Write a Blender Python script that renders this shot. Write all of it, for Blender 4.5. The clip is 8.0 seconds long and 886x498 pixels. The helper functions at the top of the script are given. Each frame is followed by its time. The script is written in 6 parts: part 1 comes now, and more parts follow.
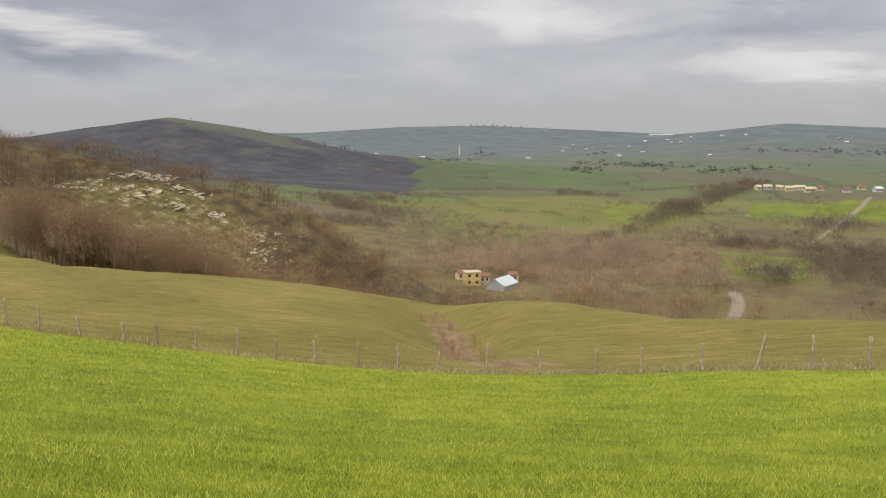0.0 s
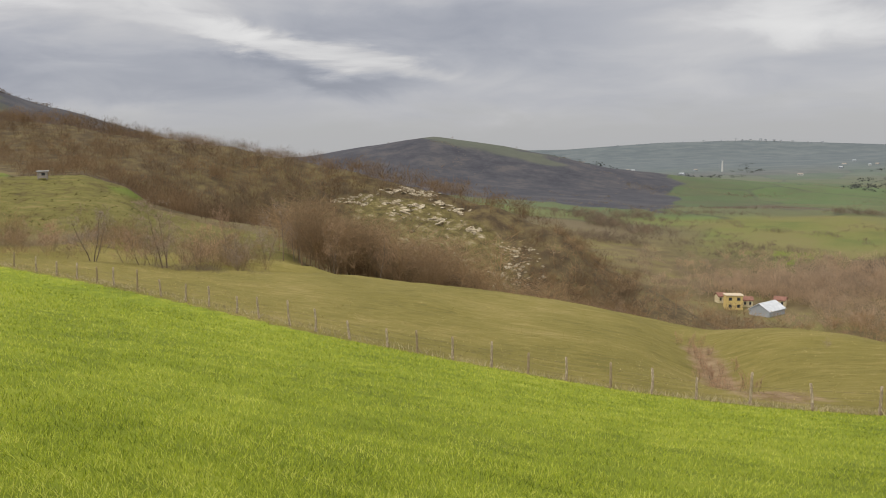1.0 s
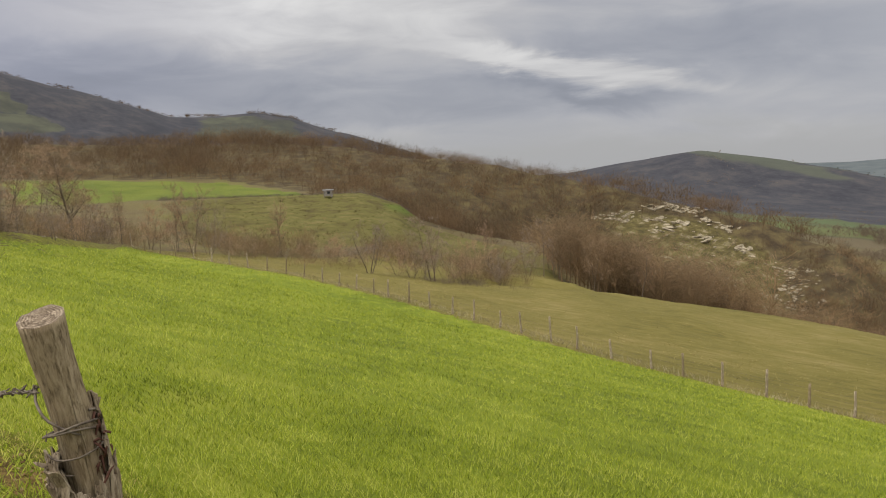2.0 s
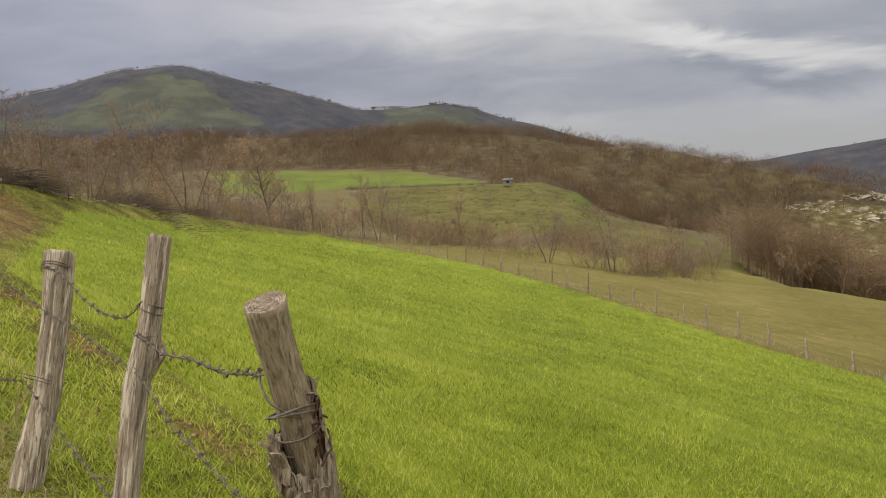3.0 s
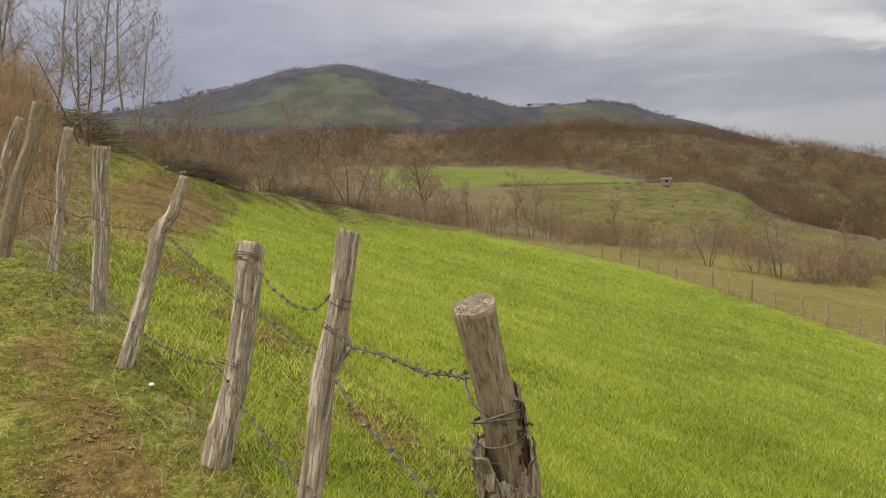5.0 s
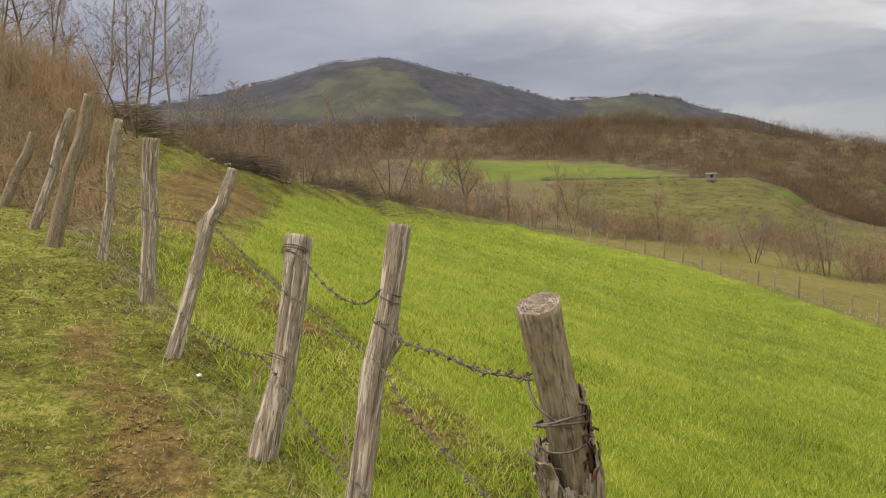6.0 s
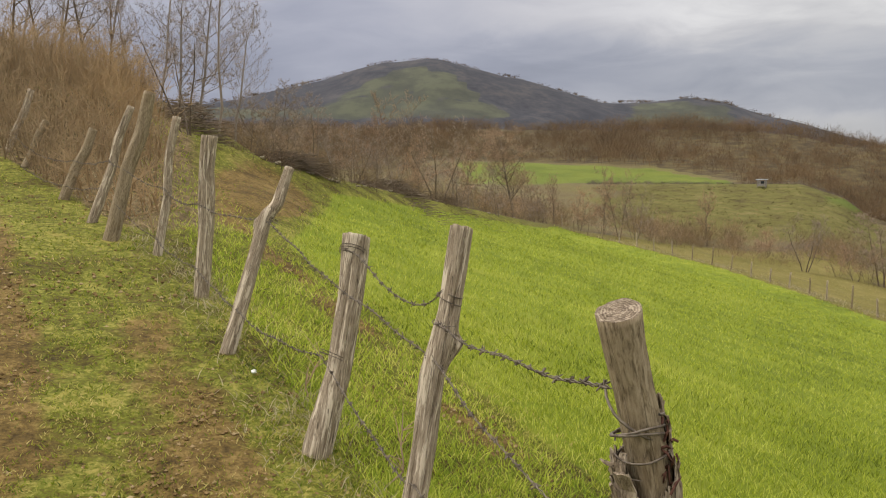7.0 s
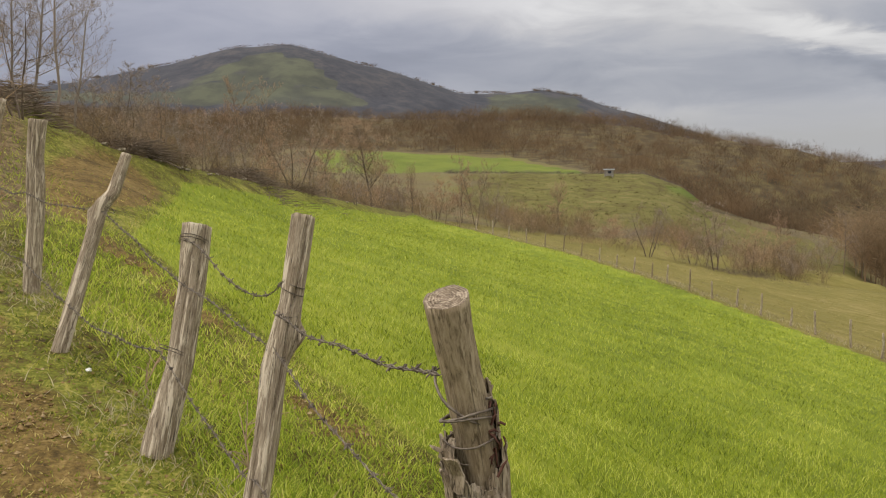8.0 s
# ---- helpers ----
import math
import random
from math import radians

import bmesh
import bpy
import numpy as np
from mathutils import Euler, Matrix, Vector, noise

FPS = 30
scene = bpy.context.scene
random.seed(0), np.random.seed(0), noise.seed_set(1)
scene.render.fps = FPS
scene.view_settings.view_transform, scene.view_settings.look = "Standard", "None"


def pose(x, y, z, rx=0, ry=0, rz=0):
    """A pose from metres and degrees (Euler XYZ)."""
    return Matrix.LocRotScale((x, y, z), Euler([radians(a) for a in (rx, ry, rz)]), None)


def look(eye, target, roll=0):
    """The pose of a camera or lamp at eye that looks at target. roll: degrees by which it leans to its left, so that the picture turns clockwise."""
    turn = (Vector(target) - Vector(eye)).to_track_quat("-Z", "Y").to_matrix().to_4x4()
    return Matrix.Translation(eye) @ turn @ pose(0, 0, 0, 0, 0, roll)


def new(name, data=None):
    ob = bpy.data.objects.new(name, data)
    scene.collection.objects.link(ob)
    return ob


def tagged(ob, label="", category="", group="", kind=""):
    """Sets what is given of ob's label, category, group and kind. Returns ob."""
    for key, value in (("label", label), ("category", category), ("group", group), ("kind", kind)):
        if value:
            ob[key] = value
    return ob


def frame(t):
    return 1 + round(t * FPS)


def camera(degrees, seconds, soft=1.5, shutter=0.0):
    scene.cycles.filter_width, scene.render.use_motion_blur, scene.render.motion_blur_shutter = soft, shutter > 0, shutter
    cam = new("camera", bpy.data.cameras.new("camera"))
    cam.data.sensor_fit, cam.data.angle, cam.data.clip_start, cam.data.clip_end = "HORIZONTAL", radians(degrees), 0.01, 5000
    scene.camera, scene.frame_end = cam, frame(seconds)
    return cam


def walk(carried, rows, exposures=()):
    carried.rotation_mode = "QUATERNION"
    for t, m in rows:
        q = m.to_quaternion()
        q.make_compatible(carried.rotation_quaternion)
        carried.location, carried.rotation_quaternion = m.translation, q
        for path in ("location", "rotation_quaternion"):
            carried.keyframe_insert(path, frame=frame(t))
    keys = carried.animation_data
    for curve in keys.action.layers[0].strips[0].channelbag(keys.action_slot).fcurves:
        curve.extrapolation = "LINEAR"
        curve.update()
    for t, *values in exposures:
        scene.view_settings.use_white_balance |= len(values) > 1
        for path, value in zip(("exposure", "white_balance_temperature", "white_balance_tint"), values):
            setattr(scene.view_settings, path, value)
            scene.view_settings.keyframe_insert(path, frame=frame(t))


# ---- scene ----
# ---------------------------------------------------------------- camera
cam = camera(56.03, 8.0, soft=1.0)
PATH = [
    (0.0, 0.803, 0.110, 1.452, 2.05, -8.39, -0.23),
    (0.5, 0.744, 0.244, 1.430, 12.64, -7.62, -0.51),
    (1.0, 0.653, 0.227, 1.440, 19.45, -7.07, -0.94),
    (1.5, 0.508, 0.038, 1.473, 27.52, -6.44, -1.88),
    (2.0, 0.387, 0.149, 1.483, 37.17, -5.50, -1.92),
    (2.2, 0.343, 0.139, 1.484, 39.78, -5.41, -1.87),
    (3.3, 0.266, 0.149, 1.483, 52.09, -5.78, -2.50),
    (3.5, 0.262, 0.140, 1.492, 53.31, -5.66, -2.45),
    (4.0, 0.227, 0.120, 1.497, 55.68, -5.41, -2.24),
    (4.5, 0.188, 0.085, 1.497, 57.96, -5.42, -1.89),
    (6.0, 0.054, 0.060, 1.497, 62.69, -5.98, -1.39),
    (6.5, 0.037, 0.035, 1.504, 64.03, -5.94, -0.95),
    (7.0, 0.000, 0.000, 1.500, 65.70, -5.85, -0.47),
    (7.5, -0.026, -0.005, 1.497, 65.55, -5.91, 0.05),
    (8.0, 0.013, 0.073, 1.495, 56.02, -6.65, -0.04),
]
walk(cam, [(t, pose(x, y, z, 90 + pitch, 0, yaw) @ pose(0, 0, 0, 0, 0, roll)) for t, x, y, z, yaw, pitch, roll in PATH],
     exposures=((0.0, 0.03), (1.0, 0.0), (1.5, -0.05), (2.0, -0.13), (2.8, -0.09), (3.5, -0.04), (4.5, -0.02), (6.0, 0.02), (7.5, 0.05), (8.0, 0.0)))


# ---------------------------------------------------------------- node helpers
def node(nt, kind, ins=None, **props):
    n = nt.nodes.new(kind)
    for k, v in props.items():
        setattr(n, k, v)
    for k, v in (ins or {}).items():
        if isinstance(v, bpy.types.NodeSocket):
            nt.links.new(v, n.inputs[k])
        else:
            n.inputs[k].default_value = v
    return n


def rgb(r, g, b):
    return (r, g, b, 1.0)


def mixc(nt, fac, a, b, blend="MIX"):
    n = node(nt, "ShaderNodeMix", data_type="RGBA", blend_type=blend)
    for k, v in ((0, fac), (6, a), (7, b)):
        if isinstance(v, bpy.types.NodeSocket):
            nt.links.new(v, n.inputs[k])
        else:
            n.inputs[k].default_value = v
    return n.outputs[2]


def calc(nt, op, a, b=0.0, c=0.0):
    return node(nt, "ShaderNodeMath", {0: a, 1: b, 2: c}, operation=op).outputs[0]


def smooth(nt, v, lo, hi, a=0.0, b=1.0):
    return node(nt, "ShaderNodeMapRange", {0: v, 1: lo, 2: hi, 3: a, 4: b}, interpolation_type="SMOOTHSTEP").outputs[0]


def fuzz(nt, vec, scale, detail=4.0, rough=0.55, dist=0.0):
    return node(nt, "ShaderNodeTexNoise", {"Vector": vec, "Scale": scale, "Detail": detail, "Roughness": rough, "Distortion": dist})


def stretch(nt, vec, x, y, z):
    return node(nt, "ShaderNodeMapping", {0: vec, 3: (x, y, z)}).outputs[0]


def ramp(nt, fac, stops):
    n = node(nt, "ShaderNodeValToRGB", {0: fac})
    cr = n.color_ramp
    while len(cr.elements) < len(stops):
        cr.elements.new(0.5)
    for e, (p, c) in zip(cr.elements, stops):
        e.position, e.color = p, c
    return n.outputs[0]


def material(name, rough=0.85, spec=0.2):
    m = bpy.data.materials.new(name)
    m.use_nodes = True
    nt = m.node_tree
    bsdf = nt.nodes["Principled BSDF"]
    bsdf.inputs["Roughness"].default_value = rough
    bsdf.inputs["Specular IOR Level"].default_value = spec
    return m, nt, bsdf


def bump(nt, bsdf, height, strength, dist):
    n = node(nt, "ShaderNodeBump", {"Height": height, "Strength": strength, "Distance": dist})
    nt.links.new(n.outputs[0], bsdf.inputs["Normal"])


# ---------------------------------------------------------------- world and sun
SUN_AZ, SUN_EL = 150.0, 42.0     # degrees to the left of +y, above the horizon


def build_world():
    w = bpy.data.worlds.new("overcast_sky")
    w.use_nodes = True
    scene.world = w
    nt = w.node_tree
    nt.nodes.clear()
    sky = node(nt, "ShaderNodeTexSky", sky_type="NISHITA", sun_disc=False,
               sun_elevation=radians(SUN_EL), sun_rotation=radians(-SUN_AZ))
    way = node(nt, "ShaderNodeTexCoord").outputs["Generated"]
    xyz = node(nt, "ShaderNodeSeparateXYZ", {0: way})
    up = xyz.outputs[2]
    az = calc(nt, "MULTIPLY", calc(nt, "ARCTAN2", calc(nt, "MULTIPLY", xyz.outputs[0], -1.0), xyz.outputs[1]), 57.3)
    el = calc(nt, "MULTIPLY", calc(nt, "ARCSINE", up), 57.3)
    # layered cloud, drawn out along the horizon
    big = fuzz(nt, node(nt, "ShaderNodeMapping", {0: way, 1: (0.3, 1.7, 0.0), 3: (2.6, 2.6, 10.0)}).outputs[0], 1.0, 5, 0.5, 0.4).outputs[0]
    mid = fuzz(nt, stretch(nt, way, 7.0, 7.0, 26.0), 1.0, 6, 0.55, 0.5)
    soft = fuzz(nt, stretch(nt, way, 3.2, 3.2, 14.0), 1.0, 3, 0.45, 0.3).outputs[0]
    shift = node(nt, "ShaderNodeSeparateColor", {0: mid.outputs["Color"]}).outputs
    azw = calc(nt, "MULTIPLY_ADD", calc(nt, "SUBTRACT", shift[0], 0.5), 16.0, az)
    elw = calc(nt, "MULTIPLY_ADD", calc(nt, "SUBTRACT", shift[1], 0.5), 4.4, el)

    def bank(light, a0, e0, wide, tall, slope, amount):
        """Adds one broad cloud bank: bearing, elevation, half width, half height, slope, lighter or darker."""
        du = calc(nt, "DIVIDE", calc(nt, "SUBTRACT", azw, a0), wide)
        lean = calc(nt, "MULTIPLY_ADD", calc(nt, "SUBTRACT", azw, a0), -slope, elw)
        dv = calc(nt, "DIVIDE", calc(nt, "SUBTRACT", lean, e0), tall)
        q = calc(nt, "ADD", calc(nt, "MULTIPLY", du, du), calc(nt, "MULTIPLY", dv, dv))
        fall = calc(nt, "EXPONENT", calc(nt, "MULTIPLY", calc(nt, "POWER", q, 1.4), -1.0))
        return calc(nt, "MULTIPLY_ADD", fall, amount, light)

    light = calc(nt, "MULTIPLY_ADD", calc(nt, "SUBTRACT", big, 0.5), 0.26, 0.50)
    light = calc(nt, "MULTIPLY_ADD", calc(nt, "SUBTRACT", mid.outputs[0], 0.5), 0.20, light)
    light = calc(nt, "MULTIPLY_ADD", calc(nt, "SUBTRACT", soft, 0.5), 0.16, light)
    for row in ((36, 4.4, 16, 1.5, -0.02, -0.13), (52, 6.2, 14, 1.3, 0.05, -0.04), (29, 6.6, 9, 1.0, 0.17, 0.24), (26, 4.9, 7, 1.0, 0.1, -0.10), (15, 8.0, 13, 2.3, 0.0, -0.11),
                (54, 9.8, 9, 2.4, 0.0, 0.13), (-4, 7.2, 8, 1.2, 0.05, 0.14), (-19, 3.6, 6, 0.7, 0.0, 0.13), (-20, 6.6, 12, 1.2, 0.0, -0.12), (46, 10.0, 11, 2.2, 0.0, 0.10), (78, 5.5, 24, 4.2, 0.0, -0.15)):
        light = bank(light, *row)
    cloud = ramp(nt, light, [(0.22, rgb(0.235, 0.25, 0.295)), (0.34, rgb(0.335, 0.35, 0.405)), (0.44, rgb(0.43, 0.44, 0.485)), (0.56, rgb(0.575, 0.57, 0.585)), (0.72, rgb(0.82, 0.81, 0.80))])
    # pale hazy strip under the deck; duller and bluish behind the high hill
    low = smooth(nt, elw, 0.8, 3.4)
    strip = mixc(nt, smooth(nt, az, 42.0, 62.0), rgb(0.46, 0.462, 0.472), rgb(0.345, 0.36, 0.42))
    tone = mixc(nt, low, strip, cloud)
    # violet-grey cast towards the high hill's side
    tone = mixc(nt, smooth(nt, az, 40.0, 75.0, 0.0, 1.0), tone, mixc(nt, 1.0, tone, rgb(0.985, 0.985, 1.06), "MULTIPLY"))
    air = mixc(nt, 1.0, sky.outputs[0], rgb(0.08, 0.08, 0.08), "MULTIPLY")
    tone = mixc(nt, 0.06, tone, air)
    # the unseen sky overhead is tinted warm, to warm the light on the land
    tone = mixc(nt, smooth(nt, up, 0.35, 0.8), tone, mixc(nt, 1.0, tone, rgb(1.08, 1.01, 0.84), "MULTIPLY"))
    high = smooth(nt, up, 0.20, 0.85, 1.0, 3.4)
    bg = node(nt, "ShaderNodeBackground", {0: tone, 1: high})
    out = node(nt, "ShaderNodeOutputWorld")
    nt.links.new(bg.outputs[0], out.inputs[0])


build_world()
lamp = bpy.data.lights.new("sun", "SUN")
lamp.energy, lamp.angle, lamp.color = 1.5, radians(25), (1.0, 0.93, 0.81)
a = radians(SUN_AZ)
toward = Vector((-math.sin(a) * math.cos(radians(SUN_EL)), math.cos(a) * math.cos(radians(SUN_EL)), math.sin(radians(SUN_EL))))
new("sun", lamp).matrix_world = look(toward * 300, (0, 0, 0))


# ---------------------------------------------------------------- terrain forms
def at_az(az, d):
    """Plan coordinates of a bearing (degrees left of +y) and a distance."""
    az = np.radians(0.996 * np.asarray(az))
    return -np.sin(az) * d, np.cos(az) * d


def soft_plus(v, k):
    return np.logaddexp(0.0, np.asarray(v) / k) * k


def soft_max(a, b, k):
    return np.maximum(a, b) + np.log1p(np.exp(-np.abs(a - b) / k)) * k


def step(v, lo, hi):
    s = np.clip((np.asarray(v, float) - lo) / (hi - lo), 0, 1)
    return s * s * (3 - 2 * s)


def crest(points):
    """A ridge line from rows of bearing, distance, height."""
    return np.array([(*at_az(a, d), z) for a, d, z in points])


def along(line, x, y):
    """Distance to a ridge line, its height at the nearest place, and how far along that is (0 to 1)."""
    best, z, s, w = np.full(np.shape(x), 1e9), np.zeros(np.shape(x)), np.zeros(np.shape(x)), np.zeros(np.shape(x))
    for i in range(len(line) - 1):
        p, q = line[i], line[i + 1]
        dx, dy = q[0] - p[0], q[1] - p[1]
        f = np.clip(((x - p[0]) * dx + (y - p[1]) * dy) / (dx * dx + dy * dy), 0, 1)
        d = np.hypot(x - p[0] - f * dx, y - p[1] - f * dy)
        k = 1 / (d + 0.5) ** 5
        best, w, z, s = np.minimum(best, d), w + k, z + k * (p[2] + f * (q[2] - p[2])), s + k * (i + f) / (len(line) - 1)
    return best, z / w, s / w


def waves(x, y, size, seed, octaves=3):
    """Smooth rolling unevenness in -1 .. 1."""
    r, out, amp = np.random.RandomState(seed), 0.0, 1.0
    for o in range(octaves):
        for _ in range(5):
            a, ph = r.uniform(0, 2 * math.pi, 2)
            k = 2 * math.pi / size * r.uniform(0.6, 1.5)
            out = out + amp * np.sin((x * math.cos(a) + y * math.sin(a)) * k + ph) / 5
        size, amp = size * 0.45, amp * 0.5
    return out


WOOD_RIDGE = crest([(80, 420, 21), (66, 385, 17.5), (53, 345, 14.5), (48.5, 325, 14), (44, 305, 11.0), (40.7, 296, 7.2), (37.3, 288, 4.8), (34, 282, 2.6),
                    (30, 275, -1.1), (26.7, 268, -5.2), (21.8, 258, -10), (16.5, 248, -16), (12.1, 240, -22), (8, 245, -34), (2, 270, -56)])
FAR_HILL = crest([(36, 1900, -30), (27, 1750, -12), (23.4, 1600, 6), (19.9, 1500, 18), (16.4, 1500, 4), (12.7, 1450, -15), (10.7, 1420, -31), (9, 1400, -42), (7.3, 1360, -54), (5.2, 1300, -70), (3.6, 1250, -96)])
HIGH_HILL = crest([(95, 1500, 80), (84, 1500, 102), (79.4, 1480, 115), (74.1, 1450, 145), (69.7, 1420, 173), (66.5, 1400, 175), (61.1, 1420, 145), (55.3, 1480, 105),
                   (51.5, 1500, 105), (49.6, 1500, 110), (47.3, 1500, 100), (45, 1500, 78), (40, 1600, 30), (33, 1700, -20)])
RIGHT_HILL = crest([(-9, 3500, -50), (-12, 3400, -44), (-15.6, 3300, -22), (-20.2, 3200, 7), (-22.4, 3200, 0), (-26.1, 3300, -10), (-34, 3400, 0), (-45, 3500, -20)])
CITY_RISE = crest([(22, 4700, -30), (11, 4600, -30), (5, 4600, -2), (-0.7, 4600, 4), (-6.5, 4600, -18), (-12, 4600, -40)])
GREEN_RISE = crest([(9, 640, -68), (3, 740, -63), (-2.7, 740, -60.5), (-7, 740, -58.5), (-14, 760, -64), (-20, 820, -66)])
HAMLET_RISE = crest([(-14, 700, -66), (-19, 800, -57), (-22.6, 800, -55), (-30, 780, -54), (-40, 780, -56)])
BROW = np.array([(70, 42), (42, 55), (27, 63), (17, 69), (9, 79), (-4, 90), (-20, 96), (-45, 99), (-65, 102), (-90, 110), (-140, 140)], float)
FENCE = np.array([(60, -6), (36, 14), (15.5, 32.0), (11, 37.0), (5, 40.4), (0, 42.0), (-9, 42.4), (-23, 44.8), (-37, 48.5), (-48, 51.5), (-60, 53), (-82, 52)], float)
HEDGE = np.array([(-23, 3.4), (-25.5, 6.9), (-28, 8.8), (-32, 12.0), (-48.5, 24.2), (-83, 52)], float)


def poly_y(line, x):
    o = np.argsort(line[:, 0])
    return np.interp(x, line[o, 0], line[o, 1])


def lane(x):
    """Height of the cart track along the near fence."""
    left = soft_plus(-x, 1.2)
    run = np.minimum(left, 60)
    return -0.40 + 0.11 * run - 0.0006 * run ** 2 + 0.02 * np.maximum(left - 60, 0)


def fence_level(x):
    left = np.clip(-x, -10, 150)
    return -11.84 + 0.12 * soft_plus(left - 3, 3) - 0.00036 * left ** 2


def height(x, y):
    x, y = np.asarray(x, float), np.asarray(y, float)
    top = lane(x)
    yf = poly_y(FENCE, x)
    fall = (fence_level(x) - top) / 43.0
    # terrace of the track, then the field falling to the far fence
    z = top - 0.05 * np.minimum(y, 1.2) - 0.14 * step(y, 1.25, 2.3) + fall * soft_plus(np.minimum(y, 44) - 1.4, 0.5)
    past = np.maximum(y - 44, 0)
    z = z + np.clip(-0.103 + 0.0008 * np.minimum(x, 20), -0.15, -0.1) * past
    # swells of the pasture and the gully through it
    inside = step(y - yf, 0, 18)
    z = z + inside * (0.7 * np.exp(-((x + 26) / 24) ** 2 - ((y - 80) / 20) ** 2) + 1.0 * np.exp(-((x - 8) / 9) ** 2 - ((y - 74) / 14) ** 2))
    z = z + 0.10 * soft_plus(x - 6, 3) * step(y, 10, 40)
    gully = np.abs(x - (1.6 - 0.15 * (y - 46)))
    z = z - step(y, 46, 56) * 1.6 * np.exp(-(gully / 3.6) ** 2) * (1 - step(y, 72, 92))
    z = z + 0.25 * step(y, 46, 60) * waves(x, y, 22, 3)
    # drop into the valley past the brow
    over = soft_plus(y - poly_y(BROW, x), 5.0)
    z = z - over * (0.40 * step(x, -75, -30) + 0.12 * step(x, -20, 20))
    # banks beside the hedge and the brushwood slope
    u, _, s = along(np.c_[HEDGE, np.zeros(len(HEDGE))], x, y)
    z = z + 0.4 * np.exp(-(u / 1.6) ** 2) + 0.6 * step(poly_y(HEDGE, x) - y, -1.2, 1.6) * step(-x, 22, 25) * (1 - step(-x, 70, 85))
    z = z + 1.5 * step(-x, 13, 30) * step(3.0 - y, -3.5, 6) * (1 - step(-x, 60, 120)) + 0.5 * step(-x, 24, 40) * step(-y, 0, 10) * (1 - step(-x, 60, 120))
    z = z + 1.3 * np.exp(-((x + 37) / 7) ** 2 - ((y - 4.6 + 0.2 * (x + 37)) / 2.8) ** 2)
    # earth thrown up at the field's upper corner
    z = z + 0.26 * np.exp(-((x + 19.6) / 3.6) ** 2 - ((y - 4.2 + 0.3 * (x + 19.6)) / 1.0) ** 2)
    floor = -65 - 26 * step(np.hypot(x, y), 760, 1350) + 3.0 * waves(x, y, 420, 5) * step(np.hypot(x, y), 250, 700)
    z = soft_max(z, floor, 2.5)
    u, c, s = along(WOOD_RIDGE, x, y)
    steep = step(s, 0.45, 0.65)
    z = soft_max(z, c - 6 * (1 - np.exp(-u / 40)) - 0.06 * u - 24 * steep * (1 - np.exp(-(u / 90) ** 1.3)) + 0.8 * waves(x, y, 45, 8), 2.0)
    # shelf of meadow and sown strip under the wooded ridge
    az, d = np.degrees(np.arctan2(-x, y)), np.hypot(x, y)
    shelf = np.interp(d, [100, 118, 185, 205], [-12.0, -11.3, -3.2, -4.0]) + step(d, 200, 258) * (3.5 + 0.2 * (az - 51))
    shelf = shelf - np.interp(az, [23, 26, 28, 30, 34, 36, 38.5, 40, 42.5], [160, 60, 20, 12, 10, 8.5, 6, 2.5, 0]) * np.maximum(d - 95, 0) / 85 - 90 * (1 - step(az, 22, 27)) - 60 * step(az, 66, 76) - 30 * step(d, 270, 300) - 10 * (d < 100)
    z = soft_max(z, shelf, 1.0)
    for line, wide, power in ((FAR_HILL, 420, 1.5), (HIGH_HILL, 520, 1.25), (RIGHT_HILL, 800, 1.4), (CITY_RISE, 700, 1.4), (GREEN_RISE, 260, 2.0), (HAMLET_RISE, 280, 2.0)):
        u, c, s = along(line, x, y)
        rise = np.maximum(c + 100, 0)
        z = soft_max(z, -100 + rise * np.exp(-(u / wide) ** power) * (1 + 0.06 * waves(x, y, wide * 0.5, 11) * step(u, 0.05 * wide, 0.5 * wide)), 3.0)
    return z


def ground_at(x, y):
    return float(height(np.array([float(x)]), np.array([float(y)]))[0])


# ---------------------------------------------------------------- mesh helpers
def mesh_from(name, verts, faces, mats=(), smooth_shade=True):
    verts, faces = np.asarray(verts, np.float32), np.asarray(faces, np.int32)
    me = bpy.data.meshes.new(name)
    n, k = faces.shape
    me.vertices.add(len(verts))
    me.vertices.foreach_set("co", verts.ravel())
    me.loops.add(n * k)
    me.loops.foreach_set("vertex_index", faces.ravel())
    me.polygons.add(n)
    me.polygons.foreach_set("loop_start", np.arange(0, n * k, k, dtype=np.int32))
    me.polygons.foreach_set("loop_total", np.full(n, k, np.int32))
    me.polygons.foreach_set("use_smooth", np.full(n, smooth_shade, bool))
    for m in mats:
        me.materials.append(m)
    me.update()
    me.validate()
    return me


def part(name, bm, mat, parent, label=""):
    """Links a bmesh as one mesh object under a thing or a part."""
    me = bpy.data.meshes.new(name)
    bm.to_mesh(me)
    bm.free()
    me.materials.append(mat)
    ob = new(name, me)
    ob.parent = parent
    return tagged(ob, label) if label else ob


def part_of(name, me, parent, label=""):
    ob = new(name, me)
    ob.parent = parent
    return tagged(ob, label) if label else ob


def box(bm, size, centre, turn=0.0, bevel=0.0):
    m = Matrix.Translation(centre) @ Matrix.Rotation(turn, 4, "Z") @ Matrix.Diagonal((*size, 1))
    made = bmesh.ops.create_cube(bm, size=1.0, matrix=m)["verts"]
    if bevel:
        edges = list({e for v in made for e in v.link_edges})
        bmesh.ops.bevel(bm, geom=edges, offset=bevel, segments=1, affect="EDGES")


def attribute(me, name, values):
    at = me.color_attributes.new(name, "FLOAT_COLOR", "POINT")
    at.data.foreach_set("color", np.asarray(values, np.float32).ravel())


